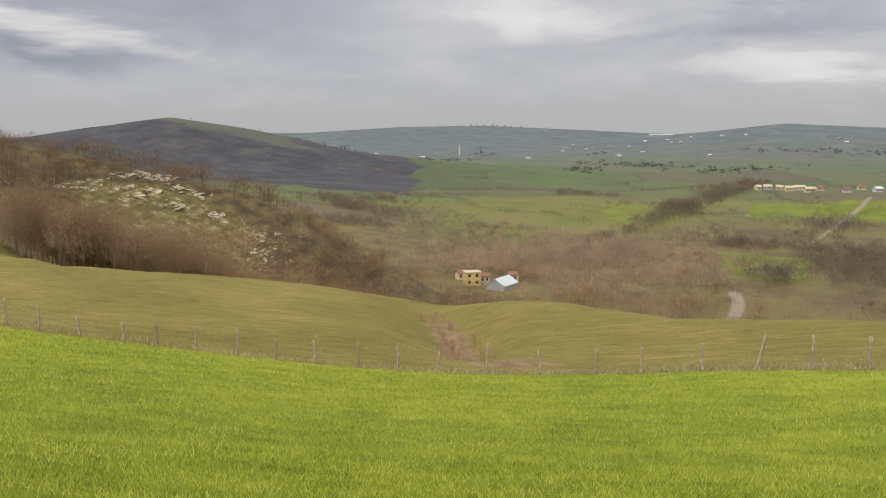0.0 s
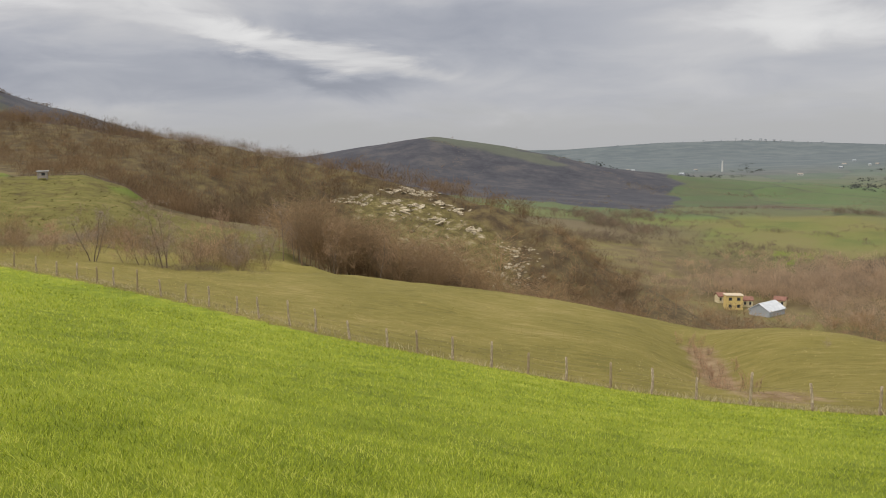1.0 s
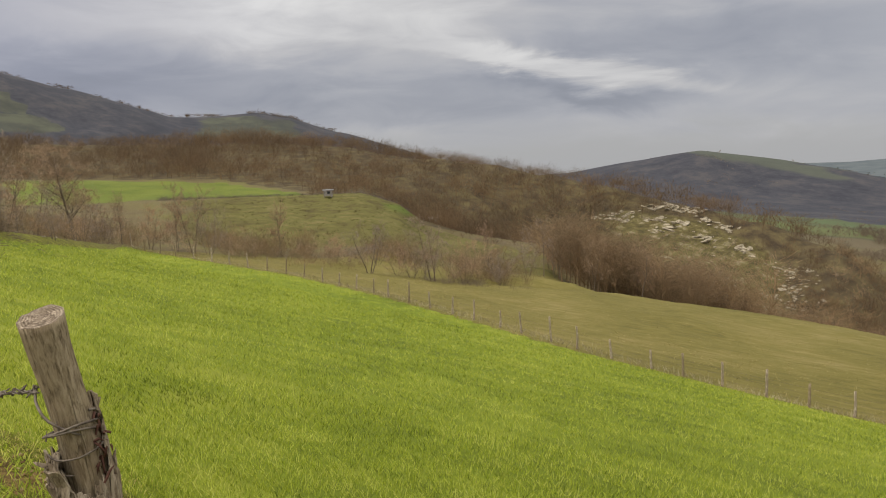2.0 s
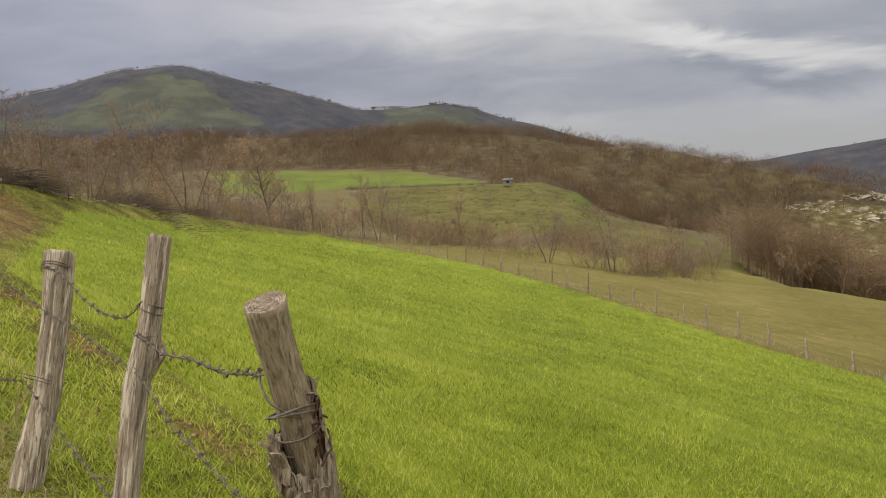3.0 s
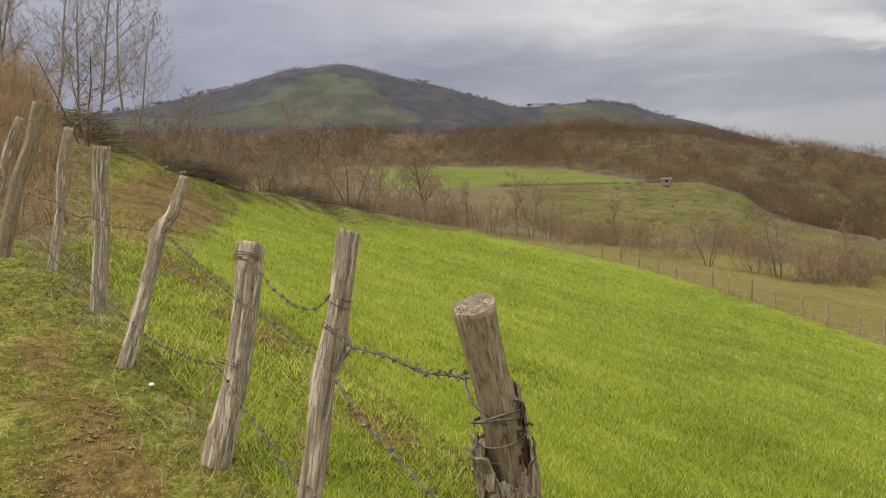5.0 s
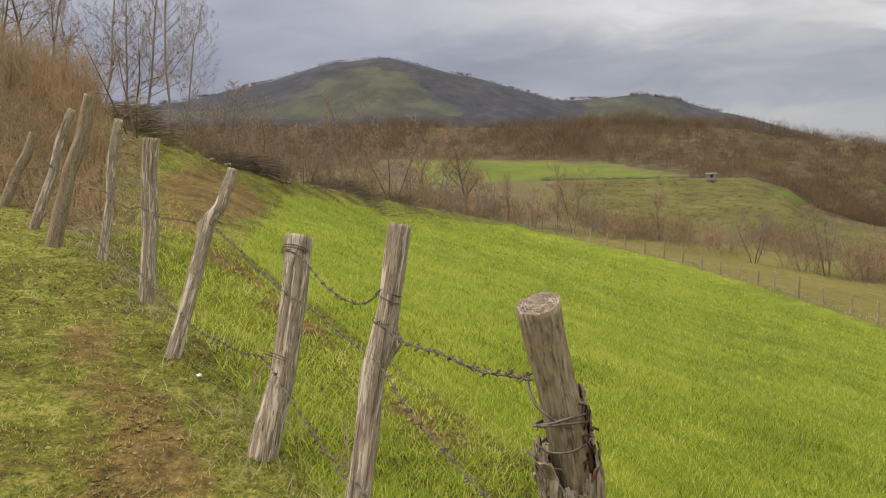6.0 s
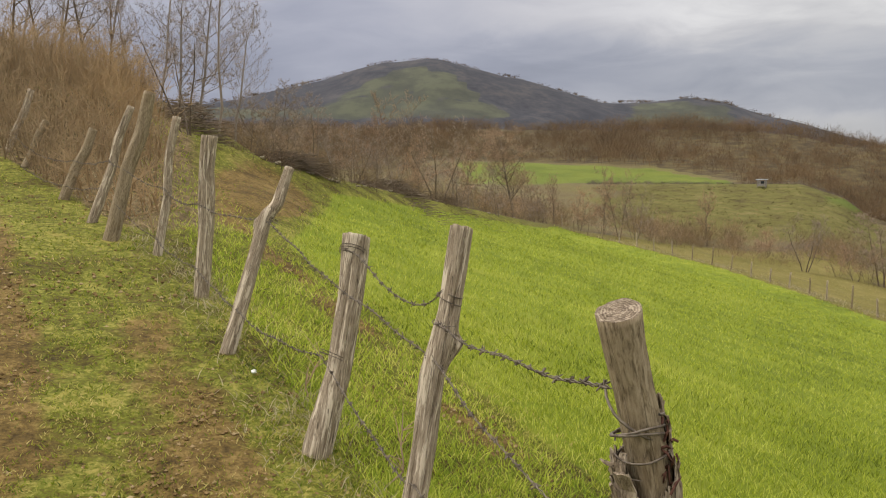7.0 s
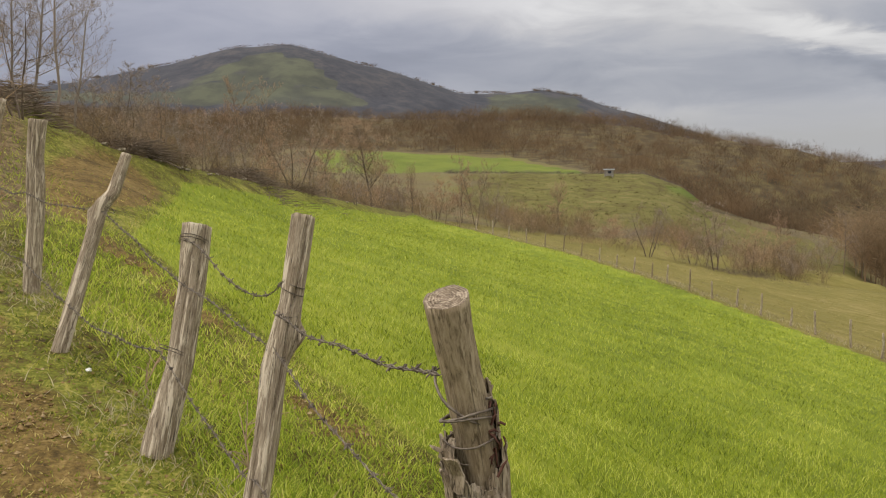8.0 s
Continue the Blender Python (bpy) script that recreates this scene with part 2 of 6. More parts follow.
# ---------------------------------------------------------------- what covers the land
def inside_field(x, y):
    """1 on the sown field, 0 off it."""
    left = np.where(x < -26, poly_y(HEDGE, x) + 0.5, 2.9 + 0.36 * np.maximum(-x - 12.5, 0))
    m = step(y, 2.75, 3.2) * step(poly_y(FENCE, x) - 0.8 - y, -0.5, 0.5) * step(y - left, -0.4, 0.6)
    return m * step(x, -81, -77)


def bearing(x, y):
    return np.degrees(np.arctan2(-x, y)) / 0.996, np.hypot(x, y)


def cover(x, y):
    az, d = bearing(x, y)
    yf, yb = poly_y(FENCE, x), poly_y(BROW, x)
    sown = inside_field(x, y)
    pasture = step(y - yf, -1.3, -0.3) * step(yb + 6 - y, -6, 6) * step(x, -88, -76)
    ruts = np.exp(-((y + 0.58 + 0.09 * (-x - 5.5) + 0.05 * np.sin(x * 2.1)) / 0.34) ** 2) * step(-x, 3.5, 5.0) * (1 - step(-x, 10, 14))
    heap = np.exp(-((x + 20.0) / 4.6) ** 2 - ((y - 4.3 + 0.32 * (x + 20.0)) / 1.25) ** 2)
    furrow = np.exp(-((y - 2.55 - 0.06 * np.sin(2.3 * x)) / 0.26) ** 2) * step(20 + x, 0, 8) * (0.45 + 0.55 * step(waves(x, y, 2.4, 35), -0.25, 0.3))
    worn = 0.33 * np.exp(-((x + 3.9) / 1.3) ** 2 - ((y - 0.55) / 0.42) ** 2) + 0.25 * np.exp(-((x + 6.0) / 1.2) ** 2 - ((y - 0.55) / 0.3) ** 2) + 0.31 * step(y, -3, -1) * (1 - step(y, 0.7, 1.2)) * (1 - step(np.hypot(x, y), 10, 18)) * (0.7 + 0.6 * step(waves(x, y, 1.7, 37), -0.3, 0.5))
    soil = np.clip(ruts + 1.5 * heap + 0.9 * furrow + worn, 0, 1) * (1 - sown)
    u, c, s = along(WOOD_RIDGE, x, y)
    edge = 12 * waves(x, y, 60, 21)
    wood = step(118 - u + edge - 70 * step(s, 0.58, 0.7), -8, 8) * step(d, 160, 185)
    crag = np.exp(-((az - 20.5) / 5.2) ** 2) * step(u, 4, 16) * step(84 - u, 0, 25) * step(d, 120, 170) * (d < 300)
    strip = step(d + 0.5 * edge, 206, 210) * step(np.interp(az, [46, 51.7, 57, 65], [216, 244, 255, 263]) + 0.15 * edge - d, 0, 5) * step(az, 46.0, 47.2) * step(66 + 0.3 * edge - az, 0, 3)
    lap = az + 1.6 * waves(x, y, 26, 23)
    meadow = step(d, 122, 134) * step(190 + 0.3 * edge - d, 0, 5) * step(lap, 37.2, 39.5) * step(58 - lap, 0, 6)
    bank = step(d, 112, 124) * step(172 + 0.4 * edge - d + 1.5 * (az - 34), 0, 8) * step(lap, 28, 31) * step(41 - az, 0, 3)
    fresh = meadow * step(d + 0.6 * edge, 150, 184) * np.exp(-((lap - 40) / 2.0) ** 2)
    meadow = np.maximum(meadow, 0.85 * bank)
    wood = wood * np.where(az > 46.2, step(d, np.interp(az, [46, 51.7, 57, 65], [216, 245, 256, 264]), np.interp(az, [46, 51.7, 57, 65], [221, 251, 262, 270])), 1)
    wood = wood * (1 - strip) * (1 - np.maximum(meadow, 0))
    plots = 0.8 * step(az + 0.04 * edge, -22.8, -22) * step(-16.2 - az + 0.05 * edge, 0, 0.8) * step(d + 0.4 * edge, 372, 380) * step(462 + edge - d, 0, 14)
    plots = plots + step(az, -29, -28) * step(-18.0 - az + 0.03 * edge, 0, 0.6) * step(d + edge, 632, 642) * step(722 + 0.5 * edge - d, 0, 8) + 0.8 * step(az + 0.03 * edge, -5.2, -4.6) * step(-1.6 - az + 0.05 * edge, 0, 0.8) * step(d + edge, 470, 482) * step(545 + edge - d, 0, 14)
    plots = plots + 0.8 * step(az + 0.04 * edge, -14.6, -14) * step(-8.6 - az + 0.06 * edge, 0, 0.8) * step(d + 0.8 * edge, 560, 575) * step(688 + 0.6 * edge - d, 0, 10)
    road = np.exp(-((az + 18.0 + 0.02 * (d - 330) * np.sin(d * 0.03)) / 0.5) ** 2) * step(d, 270, 300) * step(360 - d, 0, 15) + np.exp(-((az + 23.0 + 0.0135 * (d - 560)) / 0.19) ** 2) * step(d, 500, 520) * step(760 - d, 0, 30)
    tan = 0.66 * np.exp(-((x - (1.6 - 0.15 * (y - 46)) - 1.5 * step(54 - y, 0, 8)) / (2.2 + 1.6 * step(54 - y, 0, 8))) ** 2) * step(y, 43, 46) * (1 - step(y, 70, 80)) + road
    beyond = step(d, 500, 640)
    # grows with distance; drives the haze painted over the plain
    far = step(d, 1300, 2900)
    a = np.stack([sown, pasture, soil, np.ones_like(x)], -1)
    b = np.stack([np.clip(wood, 0, 1), np.clip(np.maximum(np.maximum(strip, 0.75 * fresh), 0.68 * plots), 0, 1), np.clip(1.5 * crag, 0, 1), np.ones_like(x)], -1)
    c = np.stack([np.clip(meadow, 0, 1), beyond, far, np.clip(tan, 0, 1)], -1)
    # woods and pastures of the far hills
    uf, zf, _ = along(FAR_HILL, x, y)
    uh, zh, sh = along(HIGH_HILL, x, y)
    back = step(az, 34, 44)
    h = height(x, y)
    wood_b = step(740 - uf, 0, 300) * step(h + 6 * waves(x, y, 160, 27), -88, -80) * (d < 2200) * step(d + 40 * waves(x, y, 130, 36) - 12 * (az - 4), 760, 800) * (1 - back) * step(az + 1.0 * waves(x, y, 150, 28), 3.2, 4.6)
    top_b = wood_b * np.clip(0.9 * np.exp(-((az - 18.5) / 3.0) ** 2 - (uf / 110) ** 2) + np.exp(-((az - 13.5) / 3.2) ** 2 - ((uf - 40) / 32) ** 2), 0, 1)
    high = step(h, -70, -40) * (d > 700) * back
    rise = np.degrees(np.arctan2(h, d)) + 0.10 * waves(x, y, 170, 29)
    upper = np.interp(az, [61, 63, 65, 67.3, 69.2, 72.4, 74.5], [3.3, 4.3, 6.0, 6.65, 6.25, 5.0, 3.9])
    belt = np.interp(az, [62, 66, 69.5, 72, 74], [4.0, 4.5, 5.2, 4.7, 4.0])
    slopes = step(upper - rise, 0, 0.15) * step(rise, 3.0, 3.4) * step(az, 60.5, 62) * (1 - 0.55 * np.exp(-((rise - belt) / 0.22) ** 2))
    lawn = high * np.clip(slopes
                          + step(az + 0.8 * waves(x, y, 120, 33), 45.5, 48) * step(54.6 - az + 0.8 * waves(x, y, 120, 34), 0, 2.5) * step(zh - h, 1, 10) * step(rise, 2.3, 2.7) * (1 - 0.8 * np.exp(-((az - 48.6) / 1.4) ** 2 - ((rise - 3.85) / 0.3) ** 2)), 0, 1)
    dd = np.stack([np.clip(wood_b, 0, 1), np.clip(top_b, 0, 1), np.clip(high, 0, 1), np.clip(lawn, 0, 1)], -1)
    # the grassy rise in the valley, and rough brown land below the hamlet
    ug, zg, _ = along(GREEN_RISE, x, y)
    lit = step(300 - ug, 0, 120) * step(zg + 1.0 - h, -8, 1.0) * step(np.interp(az, [-14, -9, -6.3, -2.7, 5.3, 9], [640, 668, 722, 712, 704, 650]) + 4 - d, 0, 6) * step(d, 430, 520) * step(az, -16, -11) * step(11 - az, 0, 3)
    rough = step(d, 300, 330) * step(-7 - az, 0, 3) * step(700 - d, 0, 120) * (1 - lit)
    # land past the rise, where a light haze is painted in
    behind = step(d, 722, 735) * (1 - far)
    # fallen twigs and dead leaves under the brushwood and the hedge
    foot = np.interp(-x, [10.4, 13.5, 17, 18.5, 30, 46], [0.44, -0.13, -1.1, -1.75, -6, -11])
    litter = step(y - foot, 0.0, 0.8) * step(-x, 9.5, 13) * step(0.11 * -x + 0.6 - y, -1.5, 1.5) * (d < 120)
    litter = np.maximum(litter, 0.36 * step(-x, 17, 24) * (1 - sown) * step(8 + poly_y(HEDGE, x) - y, 0, 4) * (d < 110) * (y > -12))
    e = np.stack([np.clip(lit, 0, 1), np.clip(rough, 0, 1), np.clip(behind, 0, 1), np.clip(litter, 0, 1)], -1)
    return a, b, c, dd, e


def ground_material():
    m, nt, bsdf = material("land", 0.9, 0.15)
    pos = node(nt, "ShaderNodeNewGeometry").outputs["Position"]
    att = [node(nt, "ShaderNodeAttribute", attribute_name=n) for n in ("cover_a", "cover_b", "cover_c", "cover_d", "cover_e")]
    sep = [node(nt, "ShaderNodeSeparateColor", {0: n.outputs["Color"]}).outputs for n in att]
    fine = fuzz(nt, pos, 9.0, 6, 0.65).outputs[0]
    patch = fuzz(nt, pos, 0.9, 5, 0.6).outputs[0]
    broad = fuzz(nt, pos, 0.09, 5, 0.6).outputs[0]
    vast = fuzz(nt, pos, 0.012, 5, 0.6).outputs[0]

    def ragged(v, amount, tex):
        return smooth(nt, calc(nt, "ADD", v, calc(nt, "MULTIPLY", calc(nt, "SUBTRACT", tex, 0.5), amount)), 0.38, 0.62)

    # verge and track grass
    leaf = fuzz(nt, pos, 34.0, 5, 0.7).outputs[0]
    turf = ramp(nt, calc(nt, "ADD", calc(nt, "MULTIPLY", calc(nt, "ADD", fine, leaf), 0.34), calc(nt, "MULTIPLY", patch, 0.32)),
                [(0.41, rgb(0.050, 0.036, 0.012)), (0.465, rgb(0.115, 0.096, 0.020)), (0.51, rgb(0.135, 0.155, 0.016)), (0.58, rgb(0.32, 0.285, 0.070))])
    earth = ramp(nt, calc(nt, "ADD", calc(nt, "MULTIPLY", calc(nt, "ADD", fine, leaf), 0.36), calc(nt, "MULTIPLY", patch, 0.28)),
                 [(0.41, rgb(0.058, 0.038, 0.013)), (0.5, rgb(0.152, 0.102, 0.031)), (0.59, rgb(0.28, 0.195, 0.070))])
    # rolling valley: parcels of grass and plough
    warp = node(nt, "ShaderNodeVectorMath", {0: pos, 1: node(nt, "ShaderNodeVectorMath", {0: fuzz(nt, pos, 0.006, 3).outputs["Color"], 3: 90.0}, operation="SCALE").outputs[0]}, operation="ADD").outputs[0]
    plot = node(nt, "ShaderNodeTexVoronoi", {"Vector": stretch(nt, warp, 0.0065, 0.0042, 0), "Scale": 1.0, "Randomness": 0.85}, voronoi_dimensions="2D")
    pick = node(nt, "ShaderNodeSeparateColor", {0: plot.outputs["Color"]}).outputs[0]
    parcels = ramp(nt, pick, [(0.0, rgb(0.085, 0.125, 0.045)), (0.22, rgb(0.105, 0.165, 0.045)), (0.45, rgb(0.150, 0.155, 0.06)), (0.62, rgb(0.090, 0.170, 0.042)), (0.78, rgb(0.165, 0.155, 0.075)), (0.92, rgb(0.130, 0.105, 0.070))])
    rim = node(nt, "ShaderNodeTexVoronoi", {"Vector": stretch(nt, warp, 0.0065, 0.0042, 0), "Scale": 1.0, "Randomness": 0.85}, voronoi_dimensions="2D", feature="DISTANCE_TO_EDGE").outputs["Distance"]
    parcels = mixc(nt, smooth(nt, rim, 0.035, 0.012, 0.0, 0.7), parcels, rgb(0.055, 0.058, 0.042))
    parcels = mixc(nt, smooth(nt, vast, 0.45, 0.62, 0.0, 0.4), parcels, rgb(0.105, 0.095, 0.06))
    scrub = ramp(nt, calc(nt, "ADD", calc(nt, "MULTIPLY", broad, 0.6), calc(nt, "MULTIPLY", vast, 0.4)),
                 [(0.38, rgb(0.10, 0.078, 0.045)), (0.5, rgb(0.15, 0.125, 0.06)), (0.6, rgb(0.165, 0.155, 0.055))])
    base = mixc(nt, smooth(nt, vast, 0.40, 0.60, 0.0, 0.5), mixc(nt, sep[2][1], scrub, parcels), scrub)
    base = mixc(nt, sep[2][1], base, mixc(nt, 0.25, parcels, base))
    base = mixc(nt, calc(nt, "MULTIPLY", sep[4][0], 0.85), base, ramp(nt, vast, [(0.40, rgb(0.110, 0.130, 0.040)), (0.5, rgb(0.150, 0.155, 0.050)), (0.58, rgb(0.165, 0.155, 0.060))]))
    base = mixc(nt, calc(nt, "MULTIPLY", sep[4][1], 0.8), base, ramp(nt, fuzz(nt, pos, 0.03, 6, 0.65).outputs[0], [(0.40, rgb(0.100, 0.077, 0.048)), (0.5, rgb(0.142, 0.115, 0.062)), (0.6, rgb(0.150, 0.140, 0.058))]))
    # cooler, duller green past the rise: thin distance haze in the colour
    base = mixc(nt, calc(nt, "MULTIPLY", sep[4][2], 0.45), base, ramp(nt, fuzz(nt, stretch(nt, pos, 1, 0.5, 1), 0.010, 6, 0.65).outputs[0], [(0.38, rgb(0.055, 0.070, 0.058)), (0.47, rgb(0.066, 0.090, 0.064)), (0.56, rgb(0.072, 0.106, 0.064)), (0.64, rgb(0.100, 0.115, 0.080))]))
    base = mixc(nt, 1.0, base, rgb(0.94, 0.91, 0.90), "MULTIPLY")
    # the plain's blue-grey is distance haze put into the base colour
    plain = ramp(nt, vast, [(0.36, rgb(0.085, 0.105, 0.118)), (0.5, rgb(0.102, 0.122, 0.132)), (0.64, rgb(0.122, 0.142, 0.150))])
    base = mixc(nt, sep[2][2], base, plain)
    # track side near the camera
    dist = node(nt, "ShaderNodeVectorMath", {0: pos}, operation="LENGTH").outputs["Value"]
    col = mixc(nt, smooth(nt, dist, 60.0, 110.0), turf, base)
    terrace = fuzz(nt, stretch(nt, pos, 0.45, 1.5, 1.1), 1.0, 7, 0.7, 0.8).outputs[0]
    dry = ramp(nt, calc(nt, "ADD", calc(nt, "MULTIPLY", terrace, 0.6), calc(nt, "MULTIPLY", broad, 0.4)),
               [(0.34, rgb(0.105, 0.092, 0.025)), (0.46, rgb(0.155, 0.135, 0.034)), (0.54, rgb(0.190, 0.160, 0.046)), (0.66, rgb(0.27, 0.22, 0.09))])
    col = mixc(nt, ragged(sep[0][1], 0.3, patch), col, dry)
    col = mixc(nt, ragged(sep[2][0], 0.7, broad), col, ramp(nt, calc(nt, "ADD", calc(nt, "MULTIPLY", fuzz(nt, pos, 0.35, 6, 0.7).outputs[0], 0.6), calc(nt, "MULTIPLY", broad, 0.4)), [(0.36, rgb(0.062, 0.050, 0.018)), (0.45, rgb(0.098, 0.084, 0.024)), (0.53, rgb(0.124, 0.116, 0.030)), (0.64, rgb(0.180, 0.148, 0.058))]))
    col = mixc(nt, ragged(sep[1][0], 0.3, broad), col, ramp(nt, fuzz(nt, pos, 0.25, 5, 0.65).outputs[0], [(0.38, rgb(0.060, 0.044, 0.026)), (0.5, rgb(0.095, 0.072, 0.038)), (0.62, rgb(0.135, 0.108, 0.050))]))
    col = mixc(nt, ragged(sep[1][2], 0.5, broad), col, ramp(nt, fuzz(nt, pos, 0.35, 6, 0.7).outputs[0], [(0.36, rgb(0.060, 0.050, 0.022)), (0.47, rgb(0.105, 0.088, 0.034)), (0.55, rgb(0.145, 0.122, 0.048)), (0.66, rgb(0.30, 0.255, 0.17))]))
    col = mixc(nt, ragged(sep[1][1], 0.45, broad), col, ramp(nt, broad, [(0.4, rgb(0.105, 0.135, 0.022)), (0.6, rgb(0.150, 0.178, 0.030))]))
    wheat = ramp(nt, calc(nt, "ADD", calc(nt, "MULTIPLY", patch, 0.5), calc(nt, "MULTIPLY", broad, 0.5)),
                 [(0.36, rgb(0.115, 0.150, 0.014)), (0.5, rgb(0.190, 0.238, 0.020)), (0.62, rgb(0.275, 0.305, 0.04))])
    col = mixc(nt, ragged(sep[0][0], 0.35, patch), col, wheat)
    col = mixc(nt, ragged(sep[0][2], 1.1, calc(nt, "ADD", calc(nt, "MULTIPLY", patch, 0.5), calc(nt, "MULTIPLY", fuzz(nt, pos, 4.0, 5, 0.7).outputs[0], 0.5))), col, earth)
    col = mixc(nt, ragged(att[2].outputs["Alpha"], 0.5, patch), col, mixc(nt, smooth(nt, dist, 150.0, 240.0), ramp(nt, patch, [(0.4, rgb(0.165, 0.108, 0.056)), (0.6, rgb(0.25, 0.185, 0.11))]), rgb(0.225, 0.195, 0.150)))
    col = mixc(nt, ragged(att[4].outputs["Alpha"], 0.9, calc(nt, "ADD", calc(nt, "MULTIPLY", patch, 0.6), calc(nt, "MULTIPLY", broad, 0.4))), col, ramp(nt, fuzz(nt, pos, 5.0, 6, 0.7).outputs[0], [(0.36, rgb(0.065, 0.046, 0.022)), (0.5, rgb(0.145, 0.105, 0.048)), (0.62, rgb(0.26, 0.195, 0.10))]))
    # far hills: the woods' blue-grey holds the distance haze in its colour
    hazed_wood = ramp(nt, fuzz(nt, pos, 0.022, 9, 0.75).outputs[0], [(0.38, rgb(0.038, 0.040, 0.052)), (0.5, rgb(0.053, 0.054, 0.066)), (0.62, rgb(0.080, 0.076, 0.080))])
    col = mixc(nt, ragged(sep[3][0], 0.9, vast), col, hazed_wood)
    # hilltop grass, greyed by haze mixed into the colour
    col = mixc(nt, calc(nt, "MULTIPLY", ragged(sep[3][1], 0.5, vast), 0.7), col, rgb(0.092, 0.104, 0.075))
    col = mixc(nt, ragged(sep[3][2], 0.3, vast), col, hazed_wood)
    # slope grass, dulled by the same painted haze
    hazed_grass = ramp(nt, fuzz(nt, pos, 0.02, 5, 0.6).outputs[0], [(0.36, rgb(0.054, 0.057, 0.050)), (0.5, rgb(0.070, 0.074, 0.058)), (0.62, rgb(0.094, 0.100, 0.070))])
    col = mixc(nt, ragged(att[3].outputs["Alpha"], 1.3, fuzz(nt, pos, 0.02, 6, 0.65, 0.6).outputs[0]), col, hazed_grass)
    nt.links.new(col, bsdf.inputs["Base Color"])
    bump(nt, bsdf, calc(nt, "ADD", calc(nt, "ADD", fine, calc(nt, "MULTIPLY", leaf, 0.5)), calc(nt, "MULTIPLY", patch, 1.5)), 0.75, 0.06)
    return m


LAND = ground_material()


def build_ground():
    az = np.concatenate([np.arange(-40, 112, 0.3), np.linspace(112, 316, 53)])
    r = np.concatenate([[0.0, 0.1, 0.3, 0.5], np.geomspace(0.7, 4950, 350)])
    A, R = np.meshgrid(az, r[1:], indexing="ij")
    x, y = at_az(A, R)
    z = height(x, y)
    near = step(60 - R, 0, 40)
    z = z + near * 0.022 * waves(x, y, 0.9, 31) * (0.4 + 0.6 * step(R, 1, 5)) + near * 0.03 * waves(x, y, 3.5, 32)
    n, k = x.shape
    verts = np.concatenate([np.stack([x, y, z], -1).reshape(-1, 3), [[0, 0, ground_at(0, 0)]]])
    i = np.arange(n)[:, None] * k + np.arange(k - 1)[None, :]
    j = np.roll(np.arange(n), -1)[:, None] * k + np.arange(k - 1)[None, :]
    quads = np.stack([i, i + 1, j + 1, j], -1).reshape(-1, 4)[:, ::-1]
    e = np.arange(0, n, 2)
    hub = np.stack([np.full(len(e), n * k), (e + 2) % n * k, (e + 1) * k, e * k], -1)[:, ::-1]
    quads = np.concatenate([quads, hub])
    me = mesh_from("ground", verts, quads, [LAND])
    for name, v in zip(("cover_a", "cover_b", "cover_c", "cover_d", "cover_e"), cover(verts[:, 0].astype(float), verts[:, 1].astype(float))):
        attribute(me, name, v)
    tagged(new("ground", me), "green and straw-coloured rolling farmland falling into a wide valley", "ground", kind="structure")


build_ground()


# ---------------------------------------------------------------- woody plants
def bark_material(name, dark, light, scale=14.0, patchy=0.0):
    m, nt, bsdf = material(name, 0.9, 0.15)
    obj = node(nt, "ShaderNodeTexCoord").outputs["Object"]
    grain = fuzz(nt, stretch(nt, obj, 1, 1, 0.25), scale, 5, 0.6).outputs[0]
    col = mixc(nt, grain, dark, light)
    rnd = node(nt, "ShaderNodeObjectInfo").outputs["Random"]
    col = mixc(nt, calc(nt, "MULTIPLY", rnd, 0.35), col, rgb(light[0] * 1.25, light[1] * 1.1, light[2] * 0.9))
    if patchy:
        pos = node(nt, "ShaderNodeNewGeometry")
        spot = fuzz(nt, pos.outputs["Position"], 0.045, 4, 0.6).outputs[0]
        col = mixc(nt, smooth(nt, spot, 0.4, 0.62, 0, patchy), col, rgb(light[0] * 1.35, light[1] * 1.15, light[2] * 0.9))
        col = mixc(nt, calc(nt, "MULTIPLY", pos.outputs["Random Per Island"], 0.15), col, dark)
        tint = node(nt, "ShaderNodeAttribute", attribute_name="tint").outputs["Fac"]
        col = mixc(nt, smooth(nt, tint, 0.3, 0.95, 0.0, 0.6), col, rgb(dark[0] * 0.62, dark[1] * 0.66, dark[2] * 0.68))
    nt.links.new(col, bsdf.inputs["Base Color"])
    bump(nt, bsdf, grain, 0.6, 0.02)
    if patchy:      # light filters through the fine twigs
        tr = node(nt, "ShaderNodeBsdfTranslucent", {0: col})
        mx = node(nt, "ShaderNodeMixShader", {0: 0.45, 1: bsdf.outputs[0], 2: tr.outputs[0]})
        nt.links.new(mx.outputs[0], nt.nodes["Material Output"].inputs[0])
    return m


BARK = bark_material("tree_bark", rgb(0.08, 0.062, 0.048), rgb(0.21, 0.17, 0.13))
BARK_PALE = bark_material("pale_bark", rgb(0.15, 0.13, 0.115), rgb(0.36, 0.32, 0.29))
TWIG = bark_material("bare_twigs", rgb(0.25, 0.18, 0.125), rgb(0.46, 0.34, 0.23), 3.0)
TWIG_RED = bark_material("reddish_twigs", rgb(0.23, 0.150, 0.105), rgb(0.42, 0.29, 0.20), 3.0)
TWIG_GREY = bark_material("greyish_twigs", rgb(0.19, 0.155, 0.130), rgb(0.35, 0.29, 0.24), 3.0)
WOODS = bark_material("leafless_woods", rgb(0.120, 0.086, 0.055), rgb(0.235, 0.170, 0.106), 2.0, 0.4)
